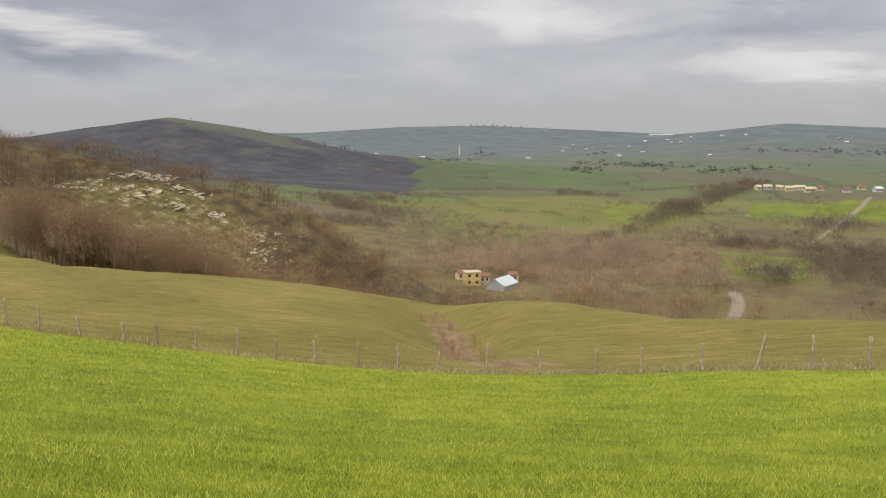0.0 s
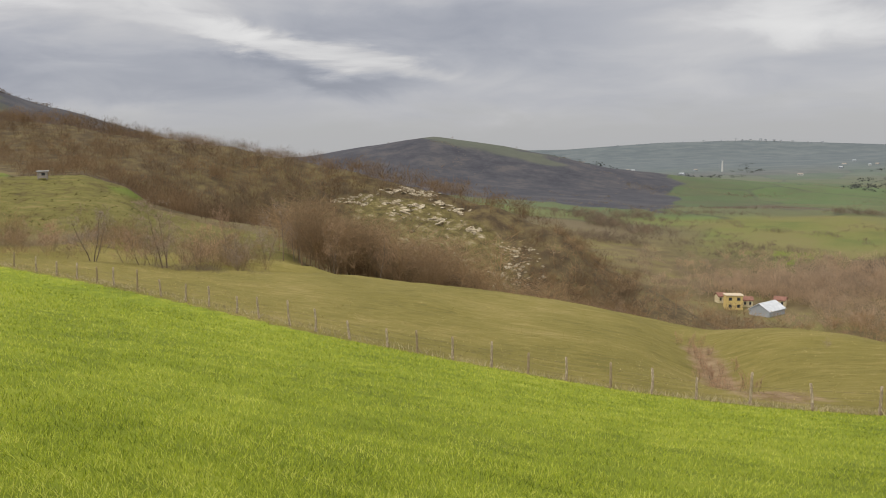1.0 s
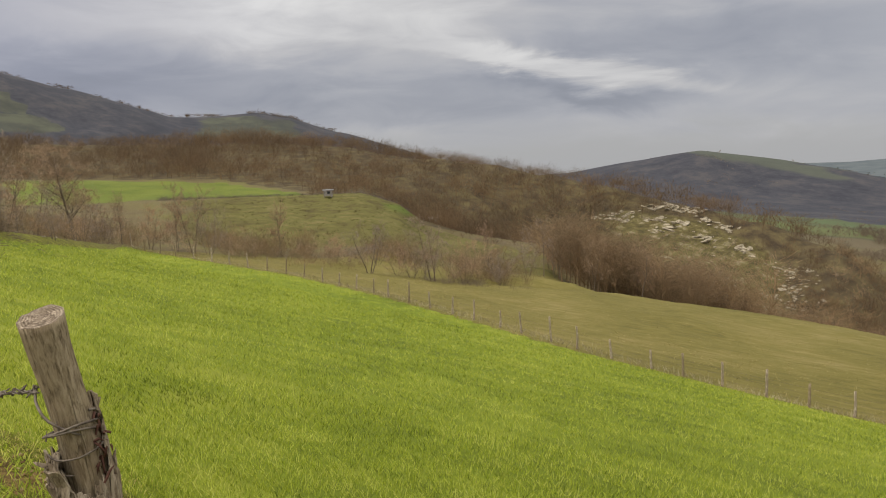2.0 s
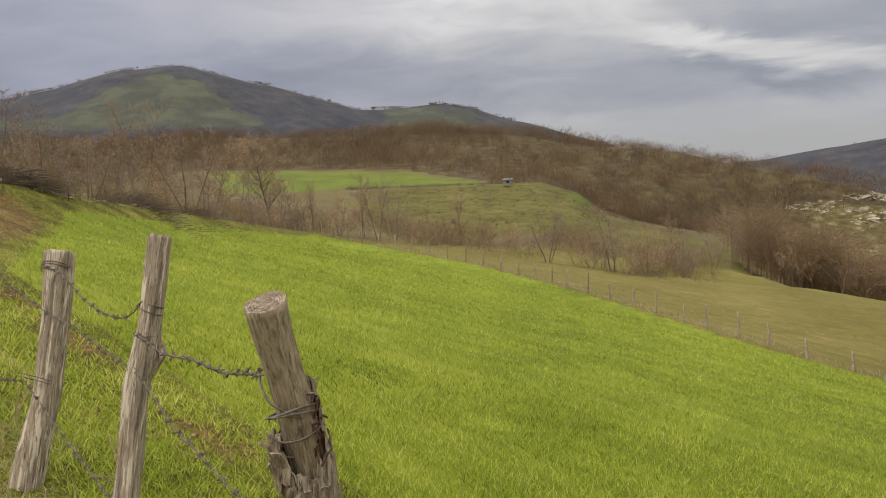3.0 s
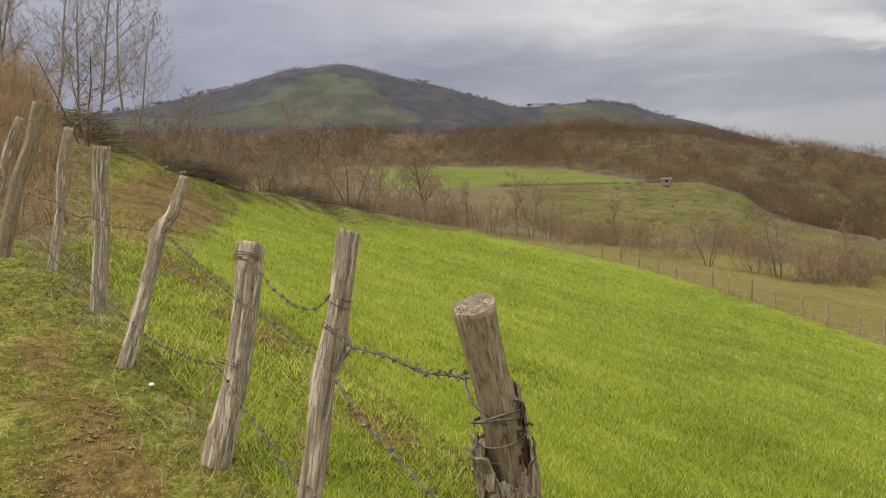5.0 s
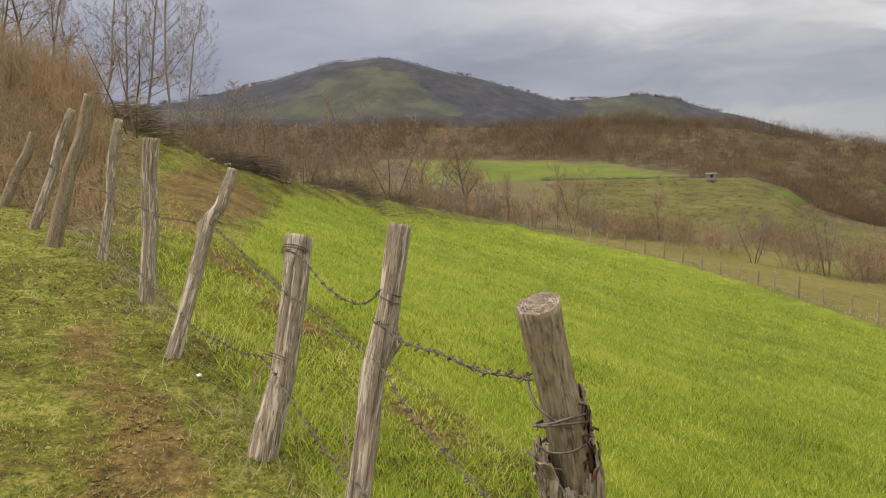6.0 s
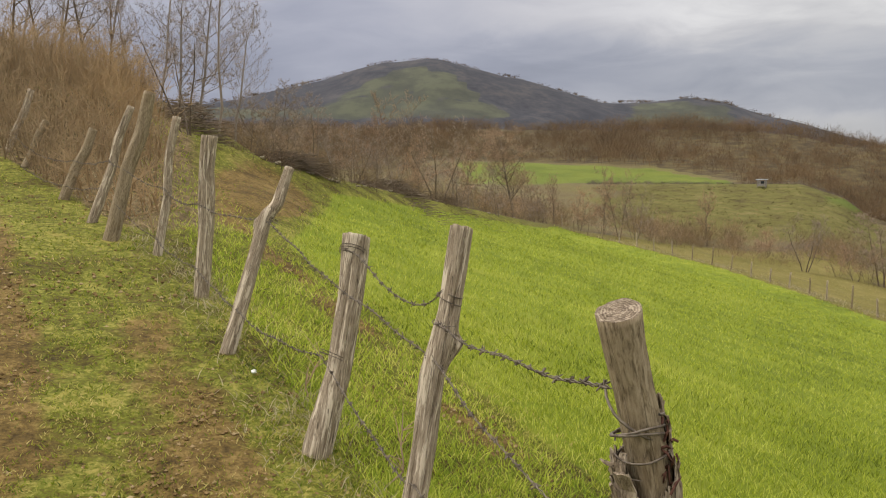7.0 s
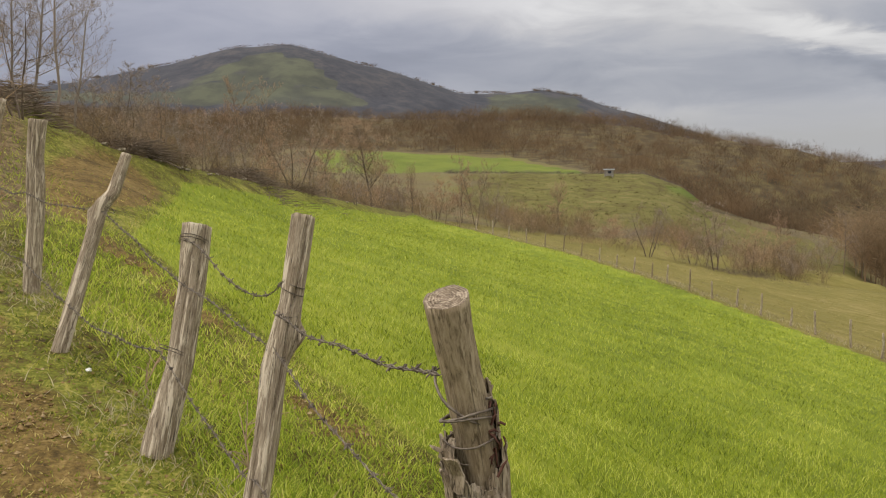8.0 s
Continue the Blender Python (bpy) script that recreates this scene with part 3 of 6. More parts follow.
WOODS_PALE = bark_material("pale_leafless_grove", rgb(0.180, 0.138, 0.083), rgb(0.32, 0.245, 0.150), 2.0, 0.3)
CONIFER = bark_material("dark_tree_belts", rgb(0.068, 0.078, 0.078), rgb(0.105, 0.118, 0.116), 2.0, 0.2)
GROVE = bark_material("rosy_leafless_grove", rgb(0.31, 0.240, 0.175), rgb(0.47, 0.370, 0.275), 2.0, 0.25)
WOODS_DARK = bark_material("dark_hedgerows", rgb(0.150, 0.127, 0.102), rgb(0.25, 0.210, 0.168), 2.0, 0.3)
RUSSET = bark_material("russet_woods", rgb(0.178, 0.134, 0.087), rgb(0.36, 0.272, 0.178), 2.0, 0.4)
UNDER = bark_material("dark_undergrowth", rgb(0.075, 0.056, 0.038), rgb(0.19, 0.145, 0.100), 2.0, 0.3)
TUFT = bark_material("coarse_grass_tufts", rgb(0.055, 0.055, 0.02), rgb(0.11, 0.105, 0.04), 2.0, 0.3)
BRUSH = bark_material("dry_brushwood", rgb(0.165, 0.118, 0.070), rgb(0.48, 0.37, 0.23), 3.0, 0.45)


class Sticks:
    """Collects tapered three- or more-sided sticks and turns them into one mesh."""

    def __init__(self):
        self.v, self.f = [], []

    def add(self, pts, radii, sides=3):
        base = len(self.v)
        up = Vector((0.3, 0.2, 1)) if abs((pts[-1] - pts[0]).normalized().z) < 0.9 else Vector((1, 0.1, 0))
        n = len(pts)
        for i, (p, r) in enumerate(zip(pts, radii)):
            d = (pts[min(i + 1, n - 1)] - pts[max(i - 1, 0)]).normalized()
            a = d.cross(up).normalized()
            b = d.cross(a)
            if i == n - 1:
                self.v.append(tuple(p))
                break
            for k in range(sides):
                t = 2 * math.pi * k / sides
                self.v.append(tuple(p + (a * math.cos(t) + b * math.sin(t)) * r))
        for i in range(n - 2):
            for k in range(sides):
                p, q = base + i * sides + k, base + i * sides + (k + 1) % sides
                self.f += [(p, q, q + sides), (p, q + sides, p + sides)]
        last, tip = base + (n - 2) * sides, base + (n - 1) * sides
        self.f += [(last + k, last + (k + 1) % sides, tip) for k in range(sides)]

    def slip(self, p, q, wide, rng):
        """One fine twig that is too thin to need sides."""
        base = len(self.v)
        side = (q - p).cross(Vector((rng.gauss(0, 1), rng.gauss(0, 1), rng.gauss(0, 1)))).normalized() * wide
        self.v += [tuple(p - side), tuple(p + side), tuple(q)]
        self.f.append((base, base + 1, base + 2))

    def mesh(self, name, mat):
        return mesh_from(name, self.v, self.f, [mat])


def veer(rng, d, amount):
    return (d + Vector((rng.gauss(0, amount), rng.gauss(0, amount), rng.gauss(0, amount)))).normalized()


def grow(seed, tall, stems=1, fan=0.1, levels=3, reach=0.42, lift=0.35, bole=0.25, kids=(9, 7, 7), thick=0.018, fine=0.008, thin=0.5):
    """A leafless tree: returns its stout wood and its twigs as two stick sets. kids: offshoots level by level."""
    rng = random.Random(seed)
    stout, twig = Sticks(), Sticks()

    def branch(p, d, length, r, level):
        n = 5 if level == 0 else 3 if level == 1 else 2 if level < levels - 1 else 1
        pts, q = [p], p
        for _ in range(n):
            d = veer(rng, d + Vector((0, 0, lift * 0.25)), 0.10 if level == 0 else 0.16)
            q = q + d * (length / n)
            pts.append(q)
        radii = [r * (1 - 0.8 * i / n) for i in range(n + 1)]
        if level == levels:
            twig.slip(p, pts[-1], r, rng)
            return
        (stout if level < levels - 1 else twig).add(pts, radii, 6 if level == 0 else 4 if level < levels - 1 else 3)
        count = kids[level]
        for k in range(count):
            f = (bole if level == 0 else 0.15) + (0.98 - (bole if level == 0 else 0.15)) * (k + rng.random()) / count
            i = min(int(f * n), n - 1)
            at = pts[i].lerp(pts[i + 1], f * n - i)
            run = (pts[i + 1] - pts[i]).normalized()
            side = run.orthogonal().normalized()
            side.rotate(Matrix.Rotation(rng.uniform(0, 2 * math.pi), 3, run))
            way = (run * lift + side * rng.uniform(0.6, 1.0) + Vector((0, 0, lift * 0.6))).normalized()
            size = length * reach * (1.15 - 0.65 * f) * rng.uniform(0.7, 1.25)
            if level + 1 == levels:
                size *= 1.6
            branch(at, way, size, max(radii[i] * thin, fine), level + 1)

    for s in range(stems):
        a = 2 * math.pi * s / stems + rng.uniform(-0.5, 0.5)
        lean = fan * rng.uniform(0.4, 1.2) if stems > 1 else fan * 0.3
        d = Vector((math.cos(a) * lean, math.sin(a) * lean, 1)).normalized()
        branch(Vector((math.cos(a), math.sin(a), 0)) * 0.05 * (stems - 1) - Vector((0, 0, 0.2)), d, tall * rng.uniform(0.75, 1.0), tall * thick * (1 if stems == 1 else 0.6), 0)
    return stout, twig


def tree_model(seed, bark, twig_mat, **kw):
    stout, twig = grow(seed, **kw)
    return stout.mesh("trunk", bark), twig.mesh("crown", twig_mat)


def plant(model, name, x, y, scale, label, category, group, rng, squash=1.0):
    ob = new(name)
    ob.location = (x, y, ground_at(x, y) - 0.05)
    ob.rotation_euler = (rng.gauss(0, 0.03), rng.gauss(0, 0.03), rng.uniform(0, 6.28))
    ob.scale = (scale * squash, scale * squash, scale)
    part_of("trunk", model[0], ob)
    part_of("crown", model[1], ob)
    return tagged(ob, label, category, group)


ROUND = [tree_model(1, BARK, TWIG, tall=6.0, levels=4, reach=0.50, lift=0.30, bole=0.26, kids=(17, 10, 8, 8), thick=0.018, fine=0.0068, thin=0.46)]
SLIM = [tree_model(s, BARK_PALE, TWIG_GREY, tall=10.0, levels=4, reach=0.36, lift=0.52, bole=0.26, kids=(22, 8, 6, 5), thick=0.0075, fine=0.0058, thin=0.34) for s in (3, 4, 5)]
BUSHY = [tree_model(s, BARK, t, tall=4.0, stems=4, fan=0.5, levels=3, reach=0.46, lift=0.42, bole=0.12, kids=(10, 6, 6), thick=0.008, fine=0.0070, thin=0.4) for s, t in ((6, TWIG), (7, TWIG_RED), (8, TWIG_GREY))]
BELT = [tree_model(s, BARK, t, tall=10.0, levels=4, stems=n, fan=0.22, reach=0.42, lift=0.38, bole=0.22, kids=(12, 6, 5, 4), thick=0.010, fine=0.011, thin=0.4) for s, t, n in ((9, TWIG, 1), (10, TWIG_RED, 1), (11, TWIG, 2), (12, TWIG_GREY, 1))]
TUFTY = tree_model(17, BARK, TWIG_RED, tall=4.0, stems=4, fan=0.6, levels=2, reach=0.42, lift=0.6, bole=0.1, kids=(9, 9), thick=0.012, fine=0.012, thin=0.5)
SCRAGGY = [tree_model(s, BARK, TWIG_GREY, tall=3.6, stems=3, fan=0.42, levels=4, reach=0.46, lift=0.26, bole=0.25, kids=(7, 6, 5, 5), thick=0.017, fine=0.0064, thin=0.42) for s in (13, 14)]
FEATHER = [tree_model(s, BARK, t, tall=5.6, stems=2, fan=0.18, levels=4, reach=0.38, lift=0.50, bole=0.20, kids=(17, 7, 6, 5), thick=0.011, fine=0.0066, thin=0.4) for s, t in ((15, TWIG), (16, TWIG_RED))]


def tallness(model):
    return max(v.co.z for v in model[1].vertices)


def belt_room(az, d):
    """Height that the belt's trees reach below the crag: their crowns follow the fall of the hillside."""
    x, y = at_az(az, d)
    level = np.interp(az, [2, 7, 11, 13, 14.5, 16.3, 17.5, 20, 22.5, 26.5, 31], [-9.3, -8.3, -7.4, -8.4, -8.2, -5.9, -5.6, -5.5, -4.4, -4.1, -4.6])
    return np.tan(np.radians(level)) * d - height(np.asarray(x, float), np.asarray(y, float))


def hedge_and_trees():
    rng = random.Random(5)
    # the row of scrub along the field's upper edge
    n = 0
    for i in range(len(HEDGE) - 1):
        p, q = Vector(HEDGE[i]), Vector(HEDGE[i + 1])
        steps = max(1, round((q - p).length / 3.4))
        for k in range(steps):
            c = p.lerp(q, (k + rng.random()) / steps)
            x, y = c.x + rng.gauss(0, 0.5) - 1.0, c.y + rng.gauss(0, 0.5) - 1.3
            kind = rng.random()
            if kind < 0.62:
                plant(rng.choice(BUSHY), "shrub", x, y, rng.uniform(0.35, 0.7), "leafless brown many-stemmed shrub in the hedge row", "shrub", "hedge row shrubs", rng)
            else:
                plant(rng.choice(SCRAGGY), "small_tree", x, y, rng.uniform(0.7, 1.1), "scraggy bare small tree in the hedge row", "tree", "hedge row trees", rng)
    named = [  # bearing, distance, elevation of the top, model: the standing trees behind the field
        (61.0, 92, 2.9, ROUND[0]), (69.2, 50, 5.3, FEATHER[0]), (70.4, 51, 4.0, FEATHER[1]), (66.3, 50, 3.5, SCRAGGY[0]), (67.6, 55, 2.6, FEATHER[1]), (77.5, 42, 5.7, SCRAGGY[1]), (76.2, 42, 4.6, SCRAGGY[0]),
        (78.9, 43, 4.6, SCRAGGY[0]), (74.9, 43, 3.2, FEATHER[1]), (73.4, 45, 2.9, SLIM[0]), (72.2, 47, 3.0, BUSHY[1]), (71.3, 49, 2.4, SCRAGGY[1]), (65.0, 57, 1.9, BUSHY[1]), (64.2, 66, 1.5, FEATHER[1]),
        (63.2, 74, 0.4, SCRAGGY[0]), (62.4, 84, -0.3, BUSHY[2]), (59.6, 96, -0.3, BUSHY[1]), (58.3, 97, -0.6, FEATHER[1]), (53.9, 100, -0.2, FEATHER[0]), (54.9, 101, -0.9, FEATHER[1]), (52.9, 100, -1.1, BUSHY[2]),
        (56.6, 99, -1.4, BUSHY[1]), (48.2, 112, -1.7, FEATHER[1]), (37.8, 93, -3.0, SCRAGGY[1]), (42.2, 92, -3.2, SCRAGGY[0]), (33.9, 101, -3.6, FEATHER[1]), (38.6, 95, -4.0, BUSHY[2]), (34.6, 96, -4.4, BUSHY[0]),
        (35.6, 92, -4.6, BUSHY[1]), (36.7, 91, -4.5, BUSHY[0]), (33.0, 95, -4.6, BUSHY[2]), (39.3, 92, -4.5, BUSHY[1]), (40.3, 93, -4.7, BUSHY[0]), (30.2, 118, -3.2, BELT[3]), (31.3, 112, -3.9, BUSHY[2])]
    for az, d, top, model in named:
        x, y = at_az(az, d)
        s = (1.5 + d * math.tan(radians(top)) - ground_at(x, y) + 0.05) / tallness(model)
        plant(model, "tree", x, y, s, "leafless tree with a brown twiggy crown beyond the field", "tree", "trees behind the field", rng)
    # slender tall trees on the bank
    for az, d, s in ((79.9, 43, 0.88), (81.1, 45, 1.18), (82.2, 46, 1.22), (83.4, 47, 1.12), (84.6, 46, 1.05), (86.2, 50, 1.0), (88.2, 50, 1.1), (90.6, 48, 1.1), (92.6, 50, 1.1), (95.0, 44, 1.1)):
        x, y = at_az(az, d)
        plant(rng.choice(SLIM), "tall_tree", x, y, s, "tall slender leafless tree with pale upright branches", "tree", "tall trees on the bank", rng)
    for az, d, s in ((87.2, 40, 0.62), (89.0, 38, 0.7), (90.4, 42, 0.75), (91.6, 38, 0.62), (93.0, 40, 0.75), (94.6, 37, 0.7), (96.0, 40, 0.7)):
        x, y = at_az(az, d)
        plant(rng.choice((BELT[3], BELT[0])), "tree", x, y, s, "dark bare spreading tree on the brushy bank", "tree", "trees on the bank", rng)
    # scrub in the hollow beyond the fence
    for _ in range(34):
        az = rng.uniform(33, 66)
        d = rng.uniform(92, 118) + max(0, az - 50) * 0.4
        x, y = at_az(az, d)
        plant(rng.choice(BUSHY), "shrub", x, y, rng.uniform(0.5, 1.0), "grey-brown leafless shrub in the grassy hollow", "shrub", "shrubs in the hollow", rng)
    # the belt of trees under the crag
    for _ in range(48):
        az = rng.uniform(7, 30.5)
        d = rng.uniform(112, 150) + (24 - az if az < 24 else 0) * rng.uniform(0.2, 3.0)
        x, y = at_az(az, d)
        s = min(rng.uniform(0.95, 1.4) * (1.0 if az > 12 else 0.8), belt_room(az, d) / 9.5 * rng.uniform(0.8, 1.05))
        if s < 0.3:
            continue
        plant(rng.choice(BELT), "tree", x, y, s, "leafless russet-brown woodland tree below the rocky hillside", "tree", "woodland belt", rng)
    # low bushes in the gully of the pasture
    for _ in range(26):
        y = rng.uniform(47, 76)
        x = 1.6 - 0.15 * (y - 46) + rng.gauss(0, 0.9)
        plant(TUFTY, "bush", x, y, rng.uniform(0.22, 0.42), "dry reddish bush in the pasture gully", "bush", "bushes in the gully", rng)
    x, y = at_az(-6.3, 64)
    plant(BUSHY[2], "bush", x, y, 0.2, "small dark bush alone on the pasture", "bush", "", rng)


hedge_and_trees()


def sprigs(seed, branches, spread, wide, leafy, bole=0.06, rise=1.0):
    """A bare tree, height 1, as arrays: a thin stem, rising limbs and lobes of fine upward twigs."""
    rng = random.Random(seed)
    st = Sticks()
    lean = Vector((rng.gauss(0, 0.06), rng.gauss(0, 0.06), 0))
    st.slip(Vector((0, 0, 0)), lean + Vector((0, 0, 0.82)), wide * 1.1, rng)
    limbs = max(4, branches // 14)
    fine = leafy * 0.20 if leafy else wide * 0.6
    lobes = []
    for k in range(limbs):
        a, f = 2.4 * k + rng.gauss(0, 0.4), rng.uniform(bole, 0.5 + 0.5 * bole)
        z = min(0.92, f + rng.uniform(0.16, 0.40))
        r = spread * 0.52 * math.sqrt(max(0.08, 1 - ((z - 0.5) / 0.5) ** 2)) * rng.uniform(0.4, 1.1)
        p, e = lean * f + Vector((0, 0, f * 0.82)), Vector((math.cos(a) * r, math.sin(a) * r, z))
        st.slip(p, e, wide * 0.7, rng)
        lobes.append(p.lerp(e, 0.8))
    for k in range(branches - limbs):
        c = rng.choice(lobes)
        p = c + Vector((rng.gauss(0, 0.17) * spread, rng.gauss(0, 0.17) * spread, rng.gauss(0, 0.10)))
        p.z = min(max(p.z - 0.07 * rise, 0.7 * bole), 0.86)
        d = Vector((p.x * 0.9 / spread + rng.gauss(0, 0.45), p.y * 0.9 / spread + rng.gauss(0, 0.40), rng.uniform(0.3, 1.5) * rise - 0.2 * (1 - rise))).normalized()
        st.slip(p, p + d * rng.uniform(0.10, 0.26), fine * rng.uniform(0.5, 1.1), rng)
    return np.array(st.v), np.array(st.f)


def woods(name, label, mat, places, tall, seed, branches=30, spread=0.35, wide=0.012, models=6, category="woods", leafy=0.0, bole=0.06, rise=1.0):
    """Many small trees joined into one mesh. places: x, y rows."""
    r = np.random.RandomState(seed)
    models = [sprigs(seed * 10 + k, branches, spread, wide, leafy, bole, rise) for k in range(models)]
    vs, fs, tint, off = [], [], [], 0
    xs, ys = places[:, 0], places[:, 1]
    zs = height(xs, ys) - 1.2 * (np.hypot(xs, ys) > 1000)
    for x, y, z in zip(xs, ys, zs):
        v, f = models[r.randint(len(models))]
        h = tall * (0.55 + 0.75 * r.uniform() ** 1.5) * (1 + 0.25 * math.sin(x * 0.05 + 2 * math.sin(y * 0.04)))
        a = r.uniform(0, 6.28)
        c, s = math.cos(a) * h, math.sin(a) * h
        vs.append(np.stack([v[:, 0] * c - v[:, 1] * s + x, v[:, 0] * s + v[:, 1] * c + y, v[:, 2] * h + z - 0.1], -1))
        tint.append(np.full(len(v), r.uniform()))
        fs.append(f + off)
        off += len(v)
    me = mesh_from(name, np.concatenate(vs), np.concatenate(fs), [mat], False)
    tint = np.concatenate(tint)
    attribute(me, "tint", np.stack([tint, tint, tint, tint * 0 + 1], -1))
    return tagged(new(name, me), label, category, kind="stuff")


def scatter(n, seed, az0, az1, d0, d1, keep):
    """Random places between two bearings and distances, thinned by keep(x, y, az, d) in 0 .. 1."""
    r = np.random.RandomState(seed)
    az, d = r.uniform(az0, az1, n), np.sqrt(r.uniform(d0 ** 2, d1 ** 2, n))
    x, y = at_az(az, d)
    ok = r.uniform(0, 1, n) < keep(x, y, az, d)
    return np.stack([x[ok], y[ok]], -1)


def far_woods():
    def ridge_keep(x, y, az, d):
        b = cover(x, y)[1]
        u, _, s = along(WOOD_RIDGE, x, y)
        front = d < np.interp(az, [0, 12, 30, 50, 70, 85], [262, 258, 300, 360, 420, 460])
        bare = np.clip(b[:, 2], 0, 1)
        body = np.clip(b[:, 0] + 0.5 * (s > 0.66) * (u < 40), 0, 1)
        return body * front * (1 - 0.93 * bare)

    woods("ridge_woods", "dense leafless brown woodland covering the ridge", WOODS, scatter(11500, 41, 6, 84, 170, 440, ridge_keep), 5.4, 42, 100, 0.9, 0.008, leafy=0.037, bole=0.10, rise=0.95, models=10)
    woods("belt_trees", "tall leafless russet trees in a belt below the crag", RUSSET, scatter(700, 38, 15.5, 31, 106, 134, lambda x, y, az, d: (y > poly_y(BROW, x) + 6) * 0.34 * (belt_room(az, d) > 6)), 8.2, 37, 260, 0.60, 0.0085, leafy=0.018, bole=0.26, rise=0.45, models=10)
    woods("belt_woods", "dense leafless russet woodland below the crag", RUSSET, scatter(900, 40, 4, 31, 112, 190, lambda x, y, az, d: (y > poly_y(BROW, x) + 12) * np.clip(1.2 - (d - 112) / 90, 0, 1) * (1 - 0.5 * cover(x, y)[1][:, 2]) * (belt_room(az, d) > 3.5)), 6.2, 39, 170, 0.70, 0.0085, leafy=0.026, bole=0.2, rise=0.45, models=10)
    woods("edge_scrub", "brown leafless scrub at the woodland's edge", WOODS, scatter(900, 43, 6, 40, 150, 215, lambda x, y, az, d: 0.75 * (1 - cover(x, y)[1][:, 2]) * (1 - cover(x, y)[2][:, 0])), 3.2, 44, 70, 0.7, 0.010, leafy=0.05)
    woods("hollow_scrub", "low grey-brown scrub in the hollow", WOODS_PALE, scatter(8500, 45, 31, 70, 92, 165, lambda x, y, az, d: 0.8 * step(waves(x, y, 20, 75), -0.05, 0.35) * (1 - 0.8 * cover(x, y)[2][:, 0]) * (1 - cover(x, y)[1][:, 1]) * np.exp(-((d - 112) / 22) ** 2)), 2.5, 46, 90, 0.80, 0.0055, leafy=0.040)
    r = np.random.RandomState(67)
    t = r.uniform(0.0, 0.999, 760) ** 1.2 * (len(HEDGE) - 1)
    i = t.astype(int)
    p = HEDGE[i] + (HEDGE[i + 1] - HEDGE[i]) * (t - i)[:, None] + r.normal(0, 0.45, (760, 2)) + (-0.4, -0.6)
    p = p[step(waves(p[:, 0], p[:, 1], 7, 95), -0.35, 0.25) * (0.4 + 0.6 * (p[:, 0] < -27)) > r.uniform(0, 1, 760)]
    woods("hedge_tangle", "tangled leafless dark undergrowth of the hedge row", UNDER, p, 1.05, 68, 70, 1.1, 0.008, category="hedge", rise=0.5)
    woods("thicket", "hazy pinkish-grey leafless thicket behind the hedge row", WOODS_PALE, scatter(330, 69, 58, 82, 42, 100, lambda x, y, az, d: (y < poly_y(HEDGE, x) - 2.0) * 0.85 * step(waves(x, y, 11, 76), -0.1, 0.35)), 3.0, 70, 240, 0.6, 0.0042, leafy=0.022)
    woods("crag_scrub", "low olive-brown scrub between the crag's rocks", WOODS_DARK, scatter(6500, 73, 10, 29, 180, 262, lambda x, y, az, d: cover(x, y)[1][:, 2] * 0.7 * step(waves(x, y, 16, 77), -0.2, 0.3)), 1.5, 74, 40, 1.2, 0.012, leafy=0.09)
    woods("meadow_tufts", "dark coarse grass tufts dotted over the meadow", TUFT, scatter(1000, 78, 38, 56, 126, 188, lambda x, y, az, d: 0.8 * cover(x, y)[2][:, 0]), 0.5, 79, 16, 1.6, 0.03, category="grass", leafy=0.7)
    woods("meadow_hedge", "low dark hedge between meadow and sown strip", WOODS_DARK, scatter(2600, 80, 39, 56, 190, 204, lambda x, y, az, d: np.exp(-((d - 197 - 3 * waves(x, y, 30, 24)) / 2.2) ** 2)), 1.1, 81, 30, 1.1, 0.015, category="hedge", leafy=0.09)
    woods("hollow_brush", "low dark brush along the lip of the hollow", WOODS_DARK, scatter(1500, 82, 31, 40, 84, 97, lambda x, y, az, d: np.exp(-((d - 91 - 2 * waves(x, y, 12, 26)) / 2.0) ** 2) * step(waves(x, y, 14, 30), -0.3, 0.2)), 1.0, 83, 60, 1.0, 0.010, category="brush", leafy=0.02)
    # valley floor: pale grove by the farm, then hedgerows and copses
    woods("valley_grove", "pale leafless grove on the valley floor", GROVE, scatter(8500, 47, -20, 6, 312, 560, lambda x, y, az, d: np.clip(np.exp(-((az + 7) / 7.0) ** 2 - ((d - 392) / 58) ** 2) * 1.6, 0, 1) * (np.hypot(x - at_az(-1.2, 340)[0], y - at_az(-1.2, 340)[1]) > 24) * (1 - cover(x, y)[1][:, 1])), 7.0, 48, 60, 0.8, 0.006, leafy=0.075)
    woods("valley_scrub", "brown leafless scrub over the rough valley land", WOODS, scatter(7000, 84, -28, -6, 320, 680, lambda x, y, az, d: cover(x, y)[4][:, 1] * step(waves(x, y, 70, 85), 0.05, 0.5) * (1 - cover(x, y)[1][:, 1]) * (1 - cover(x, y)[2][:, 3])), 3.6, 86, 36, 1.0, 0.012, leafy=0.11)
    woods("slope_woods", "leafless brown woods on the slope down to the valley", RUSSET, scatter(2000, 49, -30, 12, 95, 330, lambda x, y, az, d: step(y - poly_y(BROW, x), 22, 34) * 0.75 * (np.hypot(x - at_az(-1.2, 340)[0], y - at_az(-1.2, 340)[1]) > 30) * (1 - cover(x, y)[2][:, 3])), 5.6, 50, 80, 0.8, 0.010, leafy=0.06, bole=0.2, rise=0.55)
